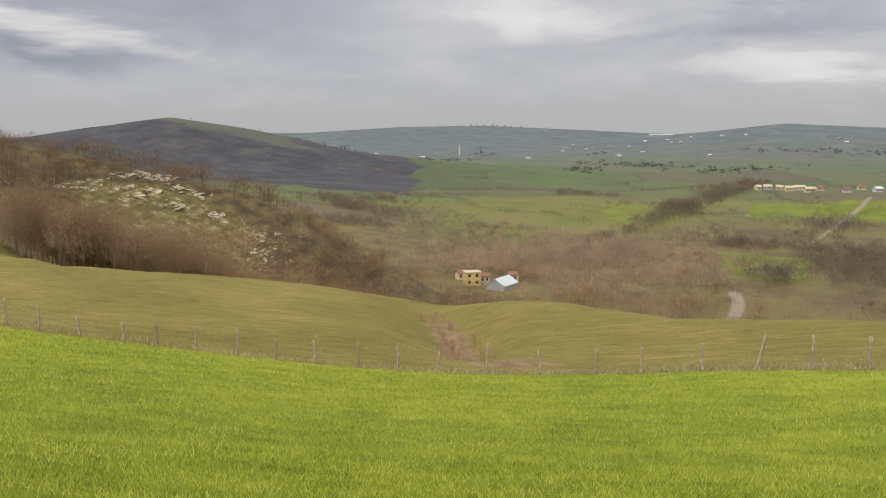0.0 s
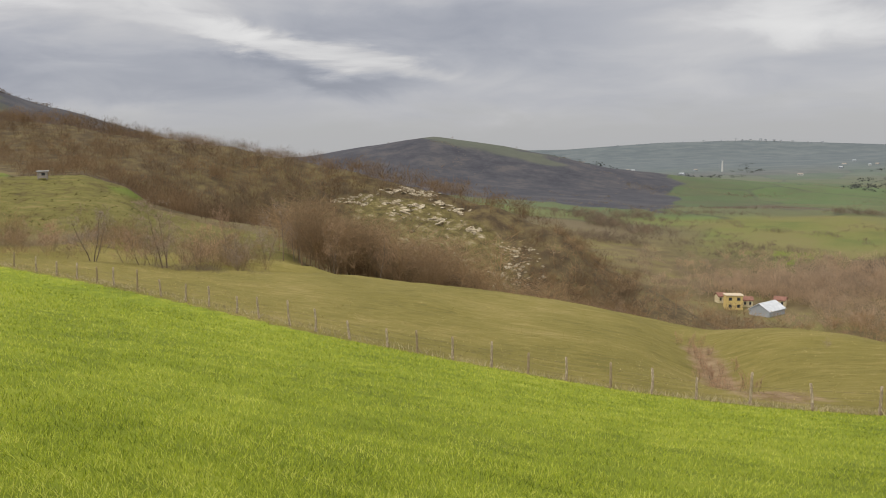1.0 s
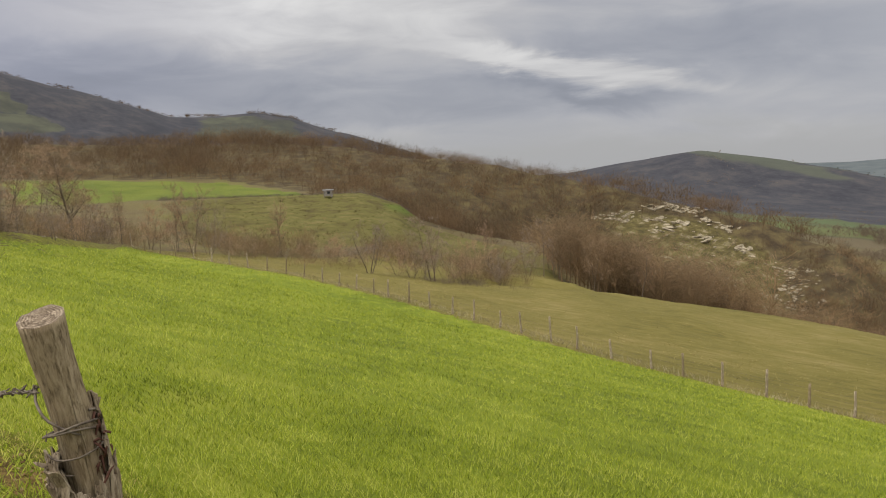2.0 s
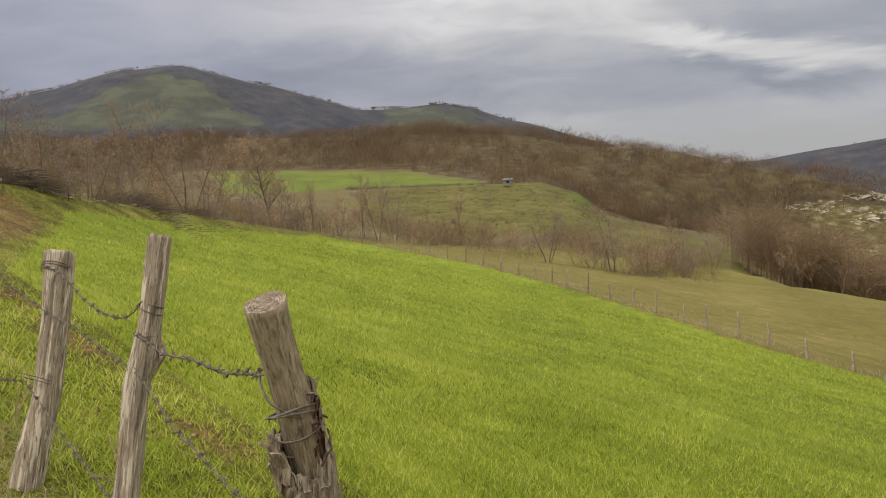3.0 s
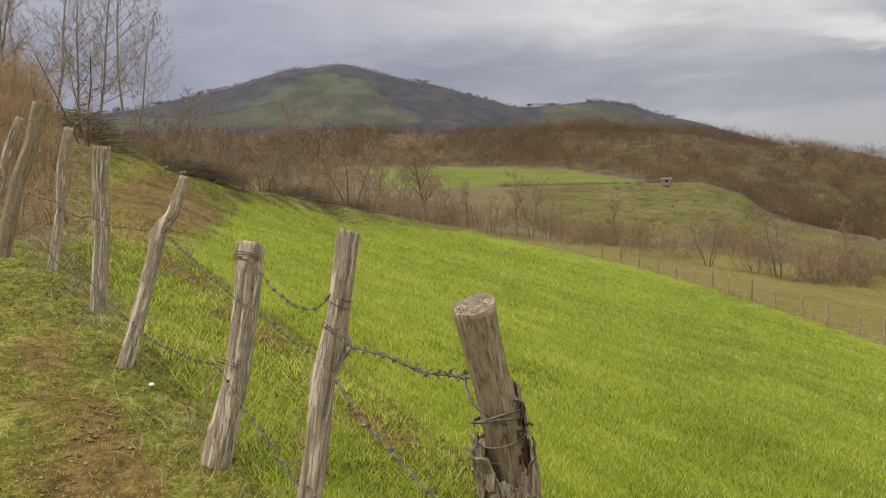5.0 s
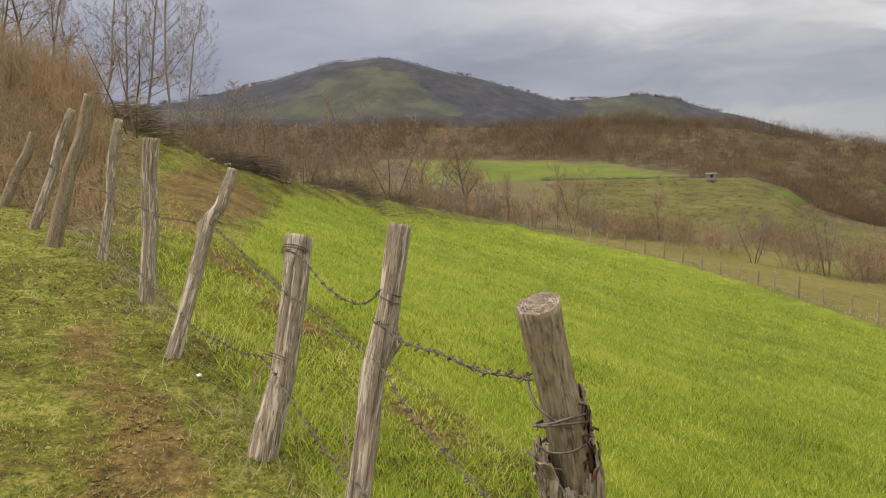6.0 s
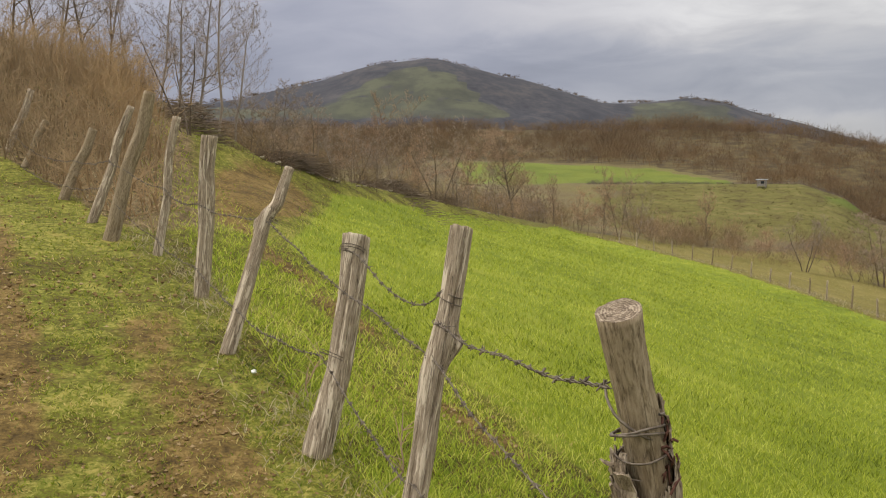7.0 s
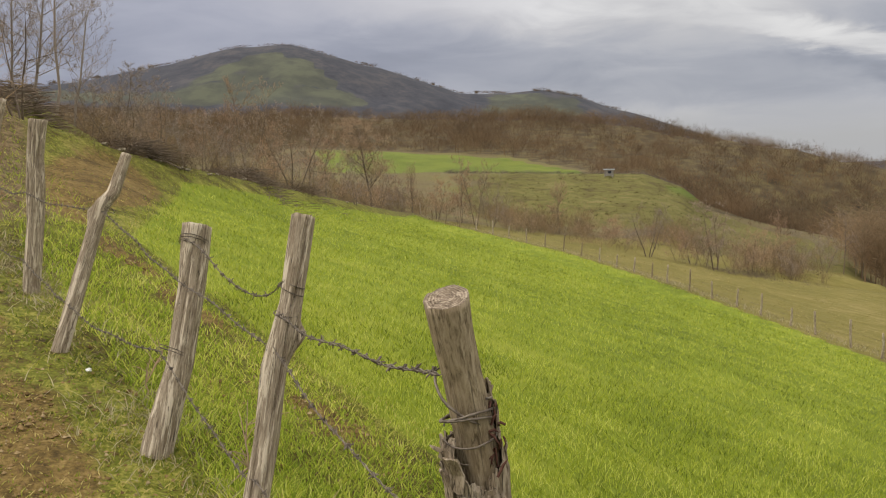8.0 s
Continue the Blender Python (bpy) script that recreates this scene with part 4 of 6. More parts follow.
    woods("valley_copses", "grey-brown leafless copses beside the valley fields", WOODS_DARK, scatter(6000, 87, -30, -15, 350, 660, lambda x, y, az, d: np.clip(np.exp(-((az + 25.5) / 2.6) ** 2 - ((d - 415) / 36) ** 2) + 0.9 * np.exp(-((az + 23.0) / 1.2) ** 2 - ((d - 590) / 24) ** 2) + np.exp(-((az + 20.3) / 1.3) ** 2 - ((d - 378) / 8) ** 2) + 0.8 * np.exp(-((d - 470 - 3 * (az + 20)) / 5) ** 2) * (az > -27), 0, 1) * (1 - cover(x, y)[2][:, 3])), 7.5, 88, 60, 0.8, 0.009, leafy=0.09, bole=0.15, rise=0.6)
    woods("gully_woods", "dark leafless scrub at the foot of the far hill", WOODS_DARK, scatter(3000, 89, 3.5, 12, 500, 770, lambda x, y, az, d: step(waves(x, y, 110, 90), -0.1, 0.4) * np.exp(-((az - 7.5) / 2.6) ** 2)), 6.5, 91, 45, 0.9, 0.012, leafy=0.11)
    woods("crest_row", "grey-brown trees along the crest of the grassy rise", WOODS_DARK, scatter(1500, 92, -10, 7, 716, 760, lambda x, y, az, d: np.exp(-((d - 738) / 9) ** 2) * step(waves(x, y, 90, 93), -0.15, 0.3) * (0.3 + 0.7 * step(-az, 3, 5))), 5.5, 94, 50, 1.0, 0.012, leafy=0.11)
    # hedgerows: lines of bushes that follow the fields, and copses where they meet
    r = np.random.RandomState(51)
    rows = []
    for _ in range(52):
        d0 = math.exp(r.uniform(math.log(420), math.log(1500)))
        a0, span = r.uniform(-32, 18), r.uniform(2.5, 9) * (600 / d0) ** 0.5
        n = int(span / 57.3 * d0 / 1.8)
        t = np.linspace(0, 1, n)
        d = d0 * (1 + r.uniform(-0.22, 0.22) * t + 0.02 * np.sin(t * r.uniform(4, 12)))
        x, y = at_az(a0 + span * t, d)
        keep = r.uniform(0, 1, n) < 0.35 + 0.65 * (np.sin(t * r.uniform(5, 20) + r.uniform(0, 6)) > -0.3)
        rows.append(np.stack([x + r.normal(0, 1.2, n), y + r.normal(0, 3.0, n)], -1)[keep])
    for _ in range(26):
        d0 = math.exp(r.uniform(math.log(480), math.log(1600)))
        x0, y0 = at_az(r.uniform(-32, 16), d0)
        n = r.randint(30, 110)
        rows.append(np.stack([x0 + r.normal(0, 20, n), y0 + r.normal(0, 16, n)], -1))
    woods("valley_hedgerows", "brown leafless hedgerows and copses between valley fields", WOODS_DARK, np.concatenate(rows), 4.0, 52, 34, 1.1, 0.020, leafy=0.15)
    woods("plain_trees", "far dark tree belts on the valley plain", CONIFER, scatter(9000, 53, -34, 12, 1450, 2900, lambda x, y, az, d: np.clip(np.exp(-((az + 11.5) / 1.7) ** 2 - ((d - 1880) / 90) ** 2) + 0.9 * np.exp(-((az + 17.3) / 2.4) ** 2 - ((d - 1750 + 30 * (az + 17)) / 80) ** 2) + 0.6 * np.exp(-((az + 25) / 6) ** 2 - ((d - 2350) / 60) ** 2) + 0.4 * step(waves(x, y * 0.35, 380, 64), 0.45, 0.6) * (az > -9), 0, 1)), 9, 54, 18, 1.6, 0.03, leafy=1.0)
    woods("hamlet_copse", "brown copse on the rise by the hamlet", WOODS_DARK, scatter(9000, 55, -24, -7, 440, 850, lambda x, y, az, d: np.exp(-((az + np.interp(d, [440, 561, 704, 840], [8, 11.6, 15.5, 18.3]) + 0.5 * waves(x, y, 50, 25)) / 0.9) ** 2) * (0.35 + 0.65 * step(d, 540, 600))), 7.5, 56, 56, 0.85, 0.012, leafy=0.10)
    # trees on the skylines of the hills
    def on_crest(line, wide):
        return lambda x, y, az, d: along(line, x, y)[0] < wide
    woods("hilltop_trees", "dark leafless trees along the hill's crest", UNDER, scatter(9000, 57, 42, 84, 1330, 1530, lambda x, y, az, d: (along(HIGH_HILL, x, y)[0] < 16) * (0.15 + 0.85 * step(waves(x, y, 70, 72), 0.0, 0.4))), 6.0, 58, 26, 1.0, 0.03, leafy=0.36)
    woods("far_crest_trees", "a few far trees on the hill's crest", WOODS_DARK, scatter(900, 65, 8, 28, 1380, 1700, lambda x, y, az, d: 0.35 * (along(FAR_HILL, x, y)[0] < 8)), 5, 66, 14, 1.0, 0.03, leafy=0.4)


far_woods()


# ---------------------------------------------------------------- brushwood, dead wood, stones
def brush_bank():
    """Thicket of thin dry stems on the slope beside the track."""
    r = np.random.RandomState(71)
    st = Sticks()
    rng = random.Random(71)
    xs, ys = r.uniform(-46, -11, 14000), r.uniform(-13, 4.5, 14000)
    line = np.interp(-xs, [10.4, 13.5, 17, 18.5, 30, 46], [0.44, -0.13, -1.1, -1.75, -6, -11])
    keep = (ys > line + 0.35) & (ys < 0.092 * -xs + 0.3 * np.sin(xs * 1.7)) & (r.uniform(0, 1, 14000) < 0.55 + 0.45 * step(-xs, 14, 20))
    xs, ys = xs[keep][:4600], ys[keep][:4600]
    for x, y, z in zip(xs, ys, height(xs, ys)):
        h = rng.uniform(0.7, 2.3) * (0.36 + 0.64 * step(-x, 12, 24))
        a, lean = rng.uniform(0, 6.28), rng.uniform(0.1, 0.7)
        p = Vector((x, y, z - 0.05))
        q = p + Vector((math.cos(a) * lean * h * 0.4, math.sin(a) * lean * h * 0.4, h * 0.6))
        e = q + Vector((math.cos(a) * lean * h * 0.6, math.sin(a) * lean * h * 0.6, h * 0.4 * (1 - lean)))
        st.add([p, q, e], [0.013, 0.010, 0], 3)
        for _ in range(11):
            f = rng.uniform(0.2, 0.95)
            s = p.lerp(q, f) if f < 0.6 else q.lerp(e, f)
            st.slip(s, s + Vector((rng.gauss(0, 0.25), rng.gauss(0, 0.25), rng.uniform(0.05, 0.45))), 0.0065, rng)
    ob = new("brushwood", st.mesh("brushwood", BRUSH))
    tagged(ob, "dense thicket of dry reddish-brown brushwood on the bank", "brush", kind="stuff")


brush_bank()


def stick_heap(cx, cy, length, wide, tall, n, seed, label):
    rng = random.Random(seed)
    st = Sticks()
    z0 = ground_at(cx, cy)
    for _ in range(n):
        u, v = rng.gauss(0, 0.4), rng.gauss(0, 0.4)
        x, y = cx + u * length * 0.8, cy + v * wide
        z = ground_at(x, y) + tall * rng.random() * math.exp(-(u * u + v * v) * 1.6)
        a = rng.gauss(0.5, 0.8)
        d = Vector((-math.cos(a), math.sin(a), rng.gauss(0, 0.12))) * rng.uniform(0.4, 1.1)
        p = Vector((x, y, z + 0.03))
        st.add([p - d, p + Vector((0, 0, rng.uniform(0, 0.08))), p + d], [rng.uniform(0.008, 0.018), 0.010, 0], 4)
    tagged(new("branch_heap", st.mesh("branch_heap", BARK)), label, "branches", "cut branch heaps", kind="stuff")


stick_heap(-28.5, 7.0, 2.2, 0.9, 0.55, 620, 81, "heap of dark cut branches beside the ploughed corner")
stick_heap(-38.0, 14.4, 7.0, 1.4, 0.6, 520, 82, "long heap of dead branches along the hedge row")
stick_heap(-50.0, 22.2, 9.0, 0.8, 0.5, 260, 83, "line of dead branches along the hedge row")
stick_heap(-31.0, 4.4, 3.0, 1.2, 0.9, 300, 84, "tangle of dead branches on the bank")


def rock_mesh(name, seed, mat, rough=0.45):
    bm = bmesh.new()
    bmesh.ops.create_icosphere(bm, subdivisions=2, radius=0.5)
    off = Vector((seed * 3.7, seed * 1.3, 0))
    for v in bm.verts:
        n = noise.noise(v.co * 2.1 + off) * rough + noise.noise(v.co * 5 + off) * rough * 0.4
        v.co *= 1 + n
        v.co = Vector([round(c * 4.0 + n) / 4.0 * 0.6 + c * 0.4 for c in v.co])
        v.co.z = v.co.z * 0.75
    me = bpy.data.meshes.new(name)
    bm.to_mesh(me)
    bm.free()
    me.materials.append(mat)
    return me


def stone_material():
    m, nt, bsdf = material("limestone", 0.9, 0.2)
    obj = node(nt, "ShaderNodeTexCoord").outputs["Object"]
    n = fuzz(nt, obj, 3.0, 6, 0.65).outputs[0]
    col = ramp(nt, n, [(0.36, rgb(0.12, 0.10, 0.065)), (0.46, rgb(0.30, 0.26, 0.185)), (0.64, rgb(0.50, 0.44, 0.335))])
    nt.links.new(col, bsdf.inputs["Base Color"])
    bump(nt, bsdf, n, 0.8, 0.08)
    return m


STONE = stone_material()
ROCKS = [rock_mesh("rock", s, STONE) for s in range(5)]


def crag():
    r = np.random.RandomState(91)

    def put(az, d, size, flat):
        x, y = at_az(az, d)
        ob = new("rock", ROCKS[r.randint(5)])
        ob.location = (x, y, ground_at(x, y) - size * 0.16)
        ob.rotation_euler = (r.normal(0, 0.2), r.normal(0, 0.2), r.uniform(0, 6.28))
        ob.scale = (size * r.uniform(1.0, 1.9), size * r.uniform(0.8, 1.2), size * flat)
        tagged(ob, "weathered pale grey limestone rock on the hillside", "rock", "rocks on the crag")

    for az0, d0, n, run in ((25.3, 246, 16, 0.9), (24.3, 250, 9, 0.6), (22.6, 254, 12, 0.8), (21.3, 254, 14, 0.9), (20.2, 252, 9, 0.6), (23.0, 246, 10, 0.7), (21.5, 243, 12, 1.2), (19.4, 246, 10, 0.7), (18.3, 243, 10, 0.9), (19.8, 237, 12, 1.2), (17.2, 234, 9, 0.7), (22.2, 238, 8, 1.2)):
        for _ in range(n):      # ledges that break out along the slope
            big = r.uniform(0.8, 1.9) * r.choice((1, 1, 1.5))
            put(az0 + r.normal(0, 0.5 * run), d0 + r.normal(0, 1.3), big, r.uniform(0.5, 0.85))
    for _ in range(110):       # scree at the lower end
        put(r.normal(14.2, 0.8), r.uniform(205, 228), r.uniform(0.5, 1.3), r.uniform(0.5, 0.9))
    for _ in range(40):
        put(r.uniform(15, 25), r.uniform(205, 242), r.uniform(0.5, 1.3), r.uniform(0.5, 0.8))
    # loose stones along the hedge row and a white one on the verge
    for k in range(20):
        f = r.uniform(0.12, 1)
        i = min(int(f * (len(HEDGE) - 1)), len(HEDGE) - 2)
        p = HEDGE[i] + (HEDGE[i + 1] - HEDGE[i]) * (f * (len(HEDGE) - 1) - i)
        x, y = p + (r.normal(-0.3, 0.4), r.normal(-0.8, 0.4))
        ob = new("stone", ROCKS[r.randint(5)])
        s = r.uniform(0.10, 0.26)
        ob.location, ob.scale, ob.rotation_euler = (x, y, ground_at(x, y) + 0.05), (s * 1.4, s, s * 0.8), (0, 0, r.uniform(0, 6))
        tagged(ob, "pale loose field stone at the foot of the hedge", "stone", "stones along the hedge")


crag()
white, nt, bsdf = material("white_pebble", 0.7, 0.3)
nt.links.new(ramp(nt, fuzz(nt, node(nt, "ShaderNodeTexCoord").outputs["Object"], 8).outputs[0], [(0.35, rgb(0.55, 0.55, 0.52)), (0.65, rgb(0.8, 0.8, 0.78))]), bsdf.inputs["Base Color"])
pebble = new("pebble", rock_mesh("pebble", 9, white))
pebble.location, pebble.scale = (-5.57, 1.10, ground_at(-5.57, 1.10) + 0.03), (0.05, 0.036, 0.034)
tagged(pebble, "small white stone lying in the verge grass", "stone")


# ---------------------------------------------------------------- fences
def weathered(name, dark, mid, light, pale=0.8, dash=12.0, crack=0.8):
    """Old bare wood: fine short grain, long pale worn streaks, brown stains and thin dark checks along the grain."""
    m, nt, bsdf = material(name, 0.88, 0.2)
    obj = node(nt, "ShaderNodeTexCoord").outputs["Object"]
    grain = fuzz(nt, stretch(nt, obj, 120, 120, dash), 1.0, 5, 0.65, 0.4).outputs[0]
    streak = fuzz(nt, stretch(nt, obj, 34, 34, 3.4), 1.0, 5, 0.6, 0.5).outputs[0]
    blotch = fuzz(nt, stretch(nt, obj, 9, 9, 3.0), 1.0, 4, 0.6).outputs[0]
    check = fuzz(nt, stretch(nt, obj, 46, 46, 1.3), 1.0, 2, 0.4, 0.8).outputs[0]
    col = ramp(nt, grain, [(0.34, dark), (0.50, mid), (0.68, rgb(*(0.6 * a + 0.4 * b for a, b in zip(mid[:3], light[:3]))))])
    col = mixc(nt, smooth(nt, blotch, 0.48, 0.66, 0, 0.5), col, rgb(mid[0] * 0.62, mid[1] * 0.56, mid[2] * 0.5))
    col = mixc(nt, smooth(nt, calc(nt, "MULTIPLY_ADD", grain, 0.25, streak), 0.64, 0.74, 0, pale), col, light)
    line = smooth(nt, calc(nt, "ABSOLUTE", calc(nt, "SUBTRACT", check, 0.5)), 0.012, 0.002)
    line = calc(nt, "MULTIPLY", line, smooth(nt, blotch, 0.40, 0.52, 0.15, 1.0))
    col = mixc(nt, calc(nt, "MULTIPLY", line, crack), col, rgb(dark[0] * 0.3, dark[1] * 0.3, dark[2] * 0.3))
    nt.links.new(col, bsdf.inputs["Base Color"])
    bump(nt, bsdf, calc(nt, "SUBTRACT", calc(nt, "MULTIPLY_ADD", streak, 0.6, grain), line), 0.8, 0.005)
    return m


GREY_WOOD = weathered("weathered_grey_wood", rgb(0.17, 0.130, 0.090), rgb(0.31, 0.250, 0.180), rgb(0.66, 0.57, 0.44))
BROWN_WOOD = weathered("weathered_brown_wood", rgb(0.125, 0.093, 0.056), rgb(0.275, 0.216, 0.138), rgb(0.46, 0.38, 0.265), 0.4, 26.0, 0.3)
LOOSE_BARK = weathered("loose_bark", rgb(0.10, 0.077, 0.055), rgb(0.31, 0.250, 0.180), rgb(0.52, 0.44, 0.34), 0.5, 40.0)


def sawn_material():
    """Cracked grey end grain with worn growth rings."""
    m, nt, bsdf = material("sawn_end_grain", 0.9, 0.15)
    obj = node(nt, "ShaderNodeTexCoord").outputs["Object"]
    flat = stretch(nt, obj, 1, 1, 0)
    far = node(nt, "ShaderNodeVectorMath", {0: flat}, operation="LENGTH").outputs["Value"]
    rough = fuzz(nt, flat, 55.0, 6, 0.7, 1.2).outputs[0]
    ring = calc(nt, "SINE", calc(nt, "MULTIPLY_ADD", far, 900.0, calc(nt, "MULTIPLY", rough, 9.0)))
    split = node(nt, "ShaderNodeTexVoronoi", {"Vector": flat, "Scale": 75.0}, feature="DISTANCE_TO_EDGE").outputs["Distance"]
    col = ramp(nt, calc(nt, "MULTIPLY_ADD", ring, 0.06, rough), [(0.36, rgb(0.12, 0.088, 0.062)), (0.5, rgb(0.27, 0.212, 0.155)), (0.64, rgb(0.48, 0.40, 0.30))])
    col = mixc(nt, smooth(nt, split, 0.06, 0.0, 0.0, 0.3), col, rgb(0.045, 0.033, 0.022))
    nt.links.new(col, bsdf.inputs["Base Color"])
    bump(nt, bsdf, calc(nt, "MULTIPLY_ADD", smooth(nt, split, 0.0, 0.12), 0.25, rough), 0.9, 0.006)
    return m


SAWN = sawn_material()
IRON, nt, bsdf = material("rusty_wire", 0.7, 0.4)
bsdf.inputs["Metallic"].default_value = 0.25
nt.links.new(ramp(nt, fuzz(nt, node(nt, "ShaderNodeNewGeometry").outputs["Position"], 40, 4).outputs[0], [(0.35, rgb(0.075, 0.056, 0.041)), (0.6, rgb(0.22, 0.182, 0.146))]), bsdf.inputs["Base Color"])
RUST, nt, bsdf = material("rust_stain", 0.9, 0.1)
nt.links.new(ramp(nt, fuzz(nt, node(nt, "ShaderNodeNewGeometry").outputs["Position"], 60, 4).outputs[0], [(0.35, rgb(0.06, 0.026, 0.02)), (0.65, rgb(0.15, 0.075, 0.055))]), bsdf.inputs["Base Color"])


def post_mesh(seed, length, spine, cracks=(), sides=36, rings=44, knot=None, tilt_top=0.0, lumps=0.10):
    """A riven post along +z from 0.25 under its foot, split and uneven. spine: rows of share of the length, sideways shift, radius.
    cracks: rows of angle, depth, from and to as shares of the length, wander."""
    zs = np.linspace(-0.25, length, rings)
    fs = [r[0] for r in spine]

    def skin(f, t, z):
        r = np.interp(f, fs, [k[2] for k in spine])
        p = Vector((math.cos(t) * 1.3, math.sin(t) * 1.3, z * 2.6 + seed * 7.0))
        r *= 1 + lumps * noise.noise(p) + 0.018 * noise.noise(Vector((math.cos(t) * 6, math.sin(t) * 6, z * 3.0 + seed)))
        for a, deep, lo, hi, wander in cracks:
            off = abs((t - a - wander * noise.noise(Vector((z * 3.0, a, seed))) + math.pi) % (2 * math.pi) - math.pi)
            if off < 0.11 and lo < f < hi:
                r *= 1 - deep * (1 - off / 0.11) * min(1, (f - lo) * 10, (hi - f) * 10 if hi < 1 else 1)
        if knot:
            kz, kt, kr = knot
            off = abs((t - kt + math.pi) % (2 * math.pi) - math.pi)
            r += kr * math.exp(-((z - kz) / (0.03 if z > kz else 0.07)) ** 2 - (off / 0.5) ** 2)
        return r

    r1 = spine[-1][2]
    verts, faces = [], []
    for z in zs:
        f = z / length
        cx, cy = np.interp(f, fs, [k[1] for k in spine]), 0.0
        for k in range(sides):
            t = 2 * math.pi * k / sides
            r = skin(f, t, z)
            top = tilt_top * math.cos(t - 1.16) * r1 * max(0, (f - 0.9) / 0.1) + (0.006 * noise.noise(Vector((math.cos(t) * 2, math.sin(t) * 2, seed))) if z == zs[-1] else 0)
            verts.append((cx + math.cos(t) * r, cy + math.sin(t) * r, z + top))
    n = len(zs)
    for i in range(n - 1):
        for k in range(sides):
            a, b = i * sides + k, i * sides + (k + 1) % sides
            faces.append((a, b, b + sides, a + sides))
    # the sawn or split head
    last = (n - 1) * sides
    cx, cy = spine[-1][1], 0.0
    prev, ztop = last, sum(verts[last + k][2] for k in range(sides)) / sides
    for ring in (0.92, 0.7, 0.45, 0.2):
        start = len(verts)
        for k in range(sides):
            x, y, z = verts[last + k]
            verts.append((cx + (x - cx) * ring, cy + (y - cy) * ring, z * ring + ztop * (1 - ring) + 0.006 * (1 - ring) * noise.noise(Vector((x * 60 * ring, y * 60 * ring, seed)))))
        for k in range(sides):
            a, b = prev + k, prev + (k + 1) % sides
            faces.append((a, b, start + (k + 1) % sides, start + k))
        prev = start
    centre = len(verts)
    verts.append((cx, cy, ztop))
    for k in range(0, sides, 2):
        faces.append((prev + k, prev + k + 1, prev + (k + 2) % sides, centre))
    me = mesh_from("post", verts, faces, [])
    cap = (n - 1) * sides
    me.polygons.foreach_set("material_index", [0] * cap + [1] * (len(faces) - cap))
    return me


def stand(base, top):
    """The pose of a post from its foot to its head."""
    b, t = Vector(base), Vector(top)
    z = (t - b).normalized()
    x = (Vector((0.25, 0.97, 0)) - z * z.dot(Vector((0.25, 0.97, 0)))).normalized()
    return Matrix.Translation(b) @ Matrix((x, z.cross(x), z)).transposed().to_4x4()


near_fence = tagged(new("barbed_wire_fence"), "old barbed wire fence on crooked weathered wooden posts", "fence")
near_fence.location = (-4.0, 1.1, ground_at(-4.0, 1.1))
bpy.context.view_layer.update()


def near_post(seed, base, top, spine, mat, label, **kw):
    length = (Vector(top) - Vector(base)).length
    me = post_mesh(seed, length, spine, **kw)
    me.materials.append(mat)
    me.materials.append(SAWN)
    ob = new("post", me)
    ob.parent = near_fence
    ob.matrix_parent_inverse = near_fence.matrix_world.inverted()
    ob.matrix_basis = stand(base, top)
    tagged(ob, label)
    return ob


# foot, head, radii at foot and head
POSTS = [
    ((-1.340, 1.300, -0.30), (-1.476, 1.085, 1.178), 0.056, 0.051),
    ((-2.990, 1.160, -0.12), (-3.208, 1.537, 1.228), 0.052, 0.050),
    ((-4.310, 1.190, -0.02), (-4.520, 1.500, 1.095), 0.082, 0.076),
    ((-6.080, 1.020, 0.15), (-6.320, 1.570, 1.480), 0.056, 0.038),
    ((-7.850, 1.098, 0.36), (-7.950, 1.236, 1.772), 0.072, 0.076),
    ((-9.600, 0.873, 0.47), (-9.700, 1.162, 2.041), 0.050, 0.045),
    ((-10.40, 0.481, 0.76), (-10.50, 0.962, 2.364), 0.090, 0.068),
    ((-11.70, 0.325, 0.88), (-11.80, 0.841, 2.281), 0.064, 0.052),
    ((-13.80, -0.04, 1.00), (-13.90, 0.431, 2.068), 0.078, 0.064),
    ((-17.00, -0.745, 1.32), (-17.10, -0.258, 2.346), 0.075, 0.062),
    ((-18.50, -1.097, 1.50), (-18.60, -0.523, 3.026), 0.075, 0.060),
]
near_post(1, *POSTS[0][:2], ((0, 0, 0.060), (0.5, 0.010, 0.056), (0.78, 0.012, 0.047), (0.88, 0.006, 0.0445), (0.95, 0.0, 0.0475), (1, 0, 0.0515)), BROWN_WOOD,
          "thick grey-brown post with a sawn head and bark left on its foot", sides=64, rings=90, tilt_top=0.30, lumps=0.06)
near_post(2, *POSTS[1][:2], ((0, 0, 0.052), (0.35, 0.0, 0.050), (0.55, -0.018, 0.052), (0.68, 0.004, 0.056), (0.74, 0.008, 0.048), (1, 0, 0.050)), GREY_WOOD, "tall split grey post with a deep crack",
          cracks=((-1.35, 0.45, 0.0, 1.1, 0.9), (-2.3, 0.3, 0.1, 0.5, 0.5), (-0.5, 0.3, 0.55, 1.1, 0.4), (1.2, 0.3, 0.1, 0.9, 0.5)), sides=72, rings=90, knot=(0.93, -0.15, 0.036))
near_post(3, *POSTS[2][:2], ((0, 0, 0.084), (0.12, 0.012, 0.080), (0.35, 0.036, 0.070), (0.70, 0.028, 0.074), (1, 0, 0.077)), GREY_WOOD, "stout grey post with a flat head",
          cracks=((-1.9, 0.22, 0.3, 0.95, 0.4), (-1.2, 0.25, 0.4, 1.1, 0.4), (-0.6, 0.2, 0.1, 0.6, 0.5), (-2.5, 0.2, 0.6, 1.1, 0.3)), sides=72, rings=80)
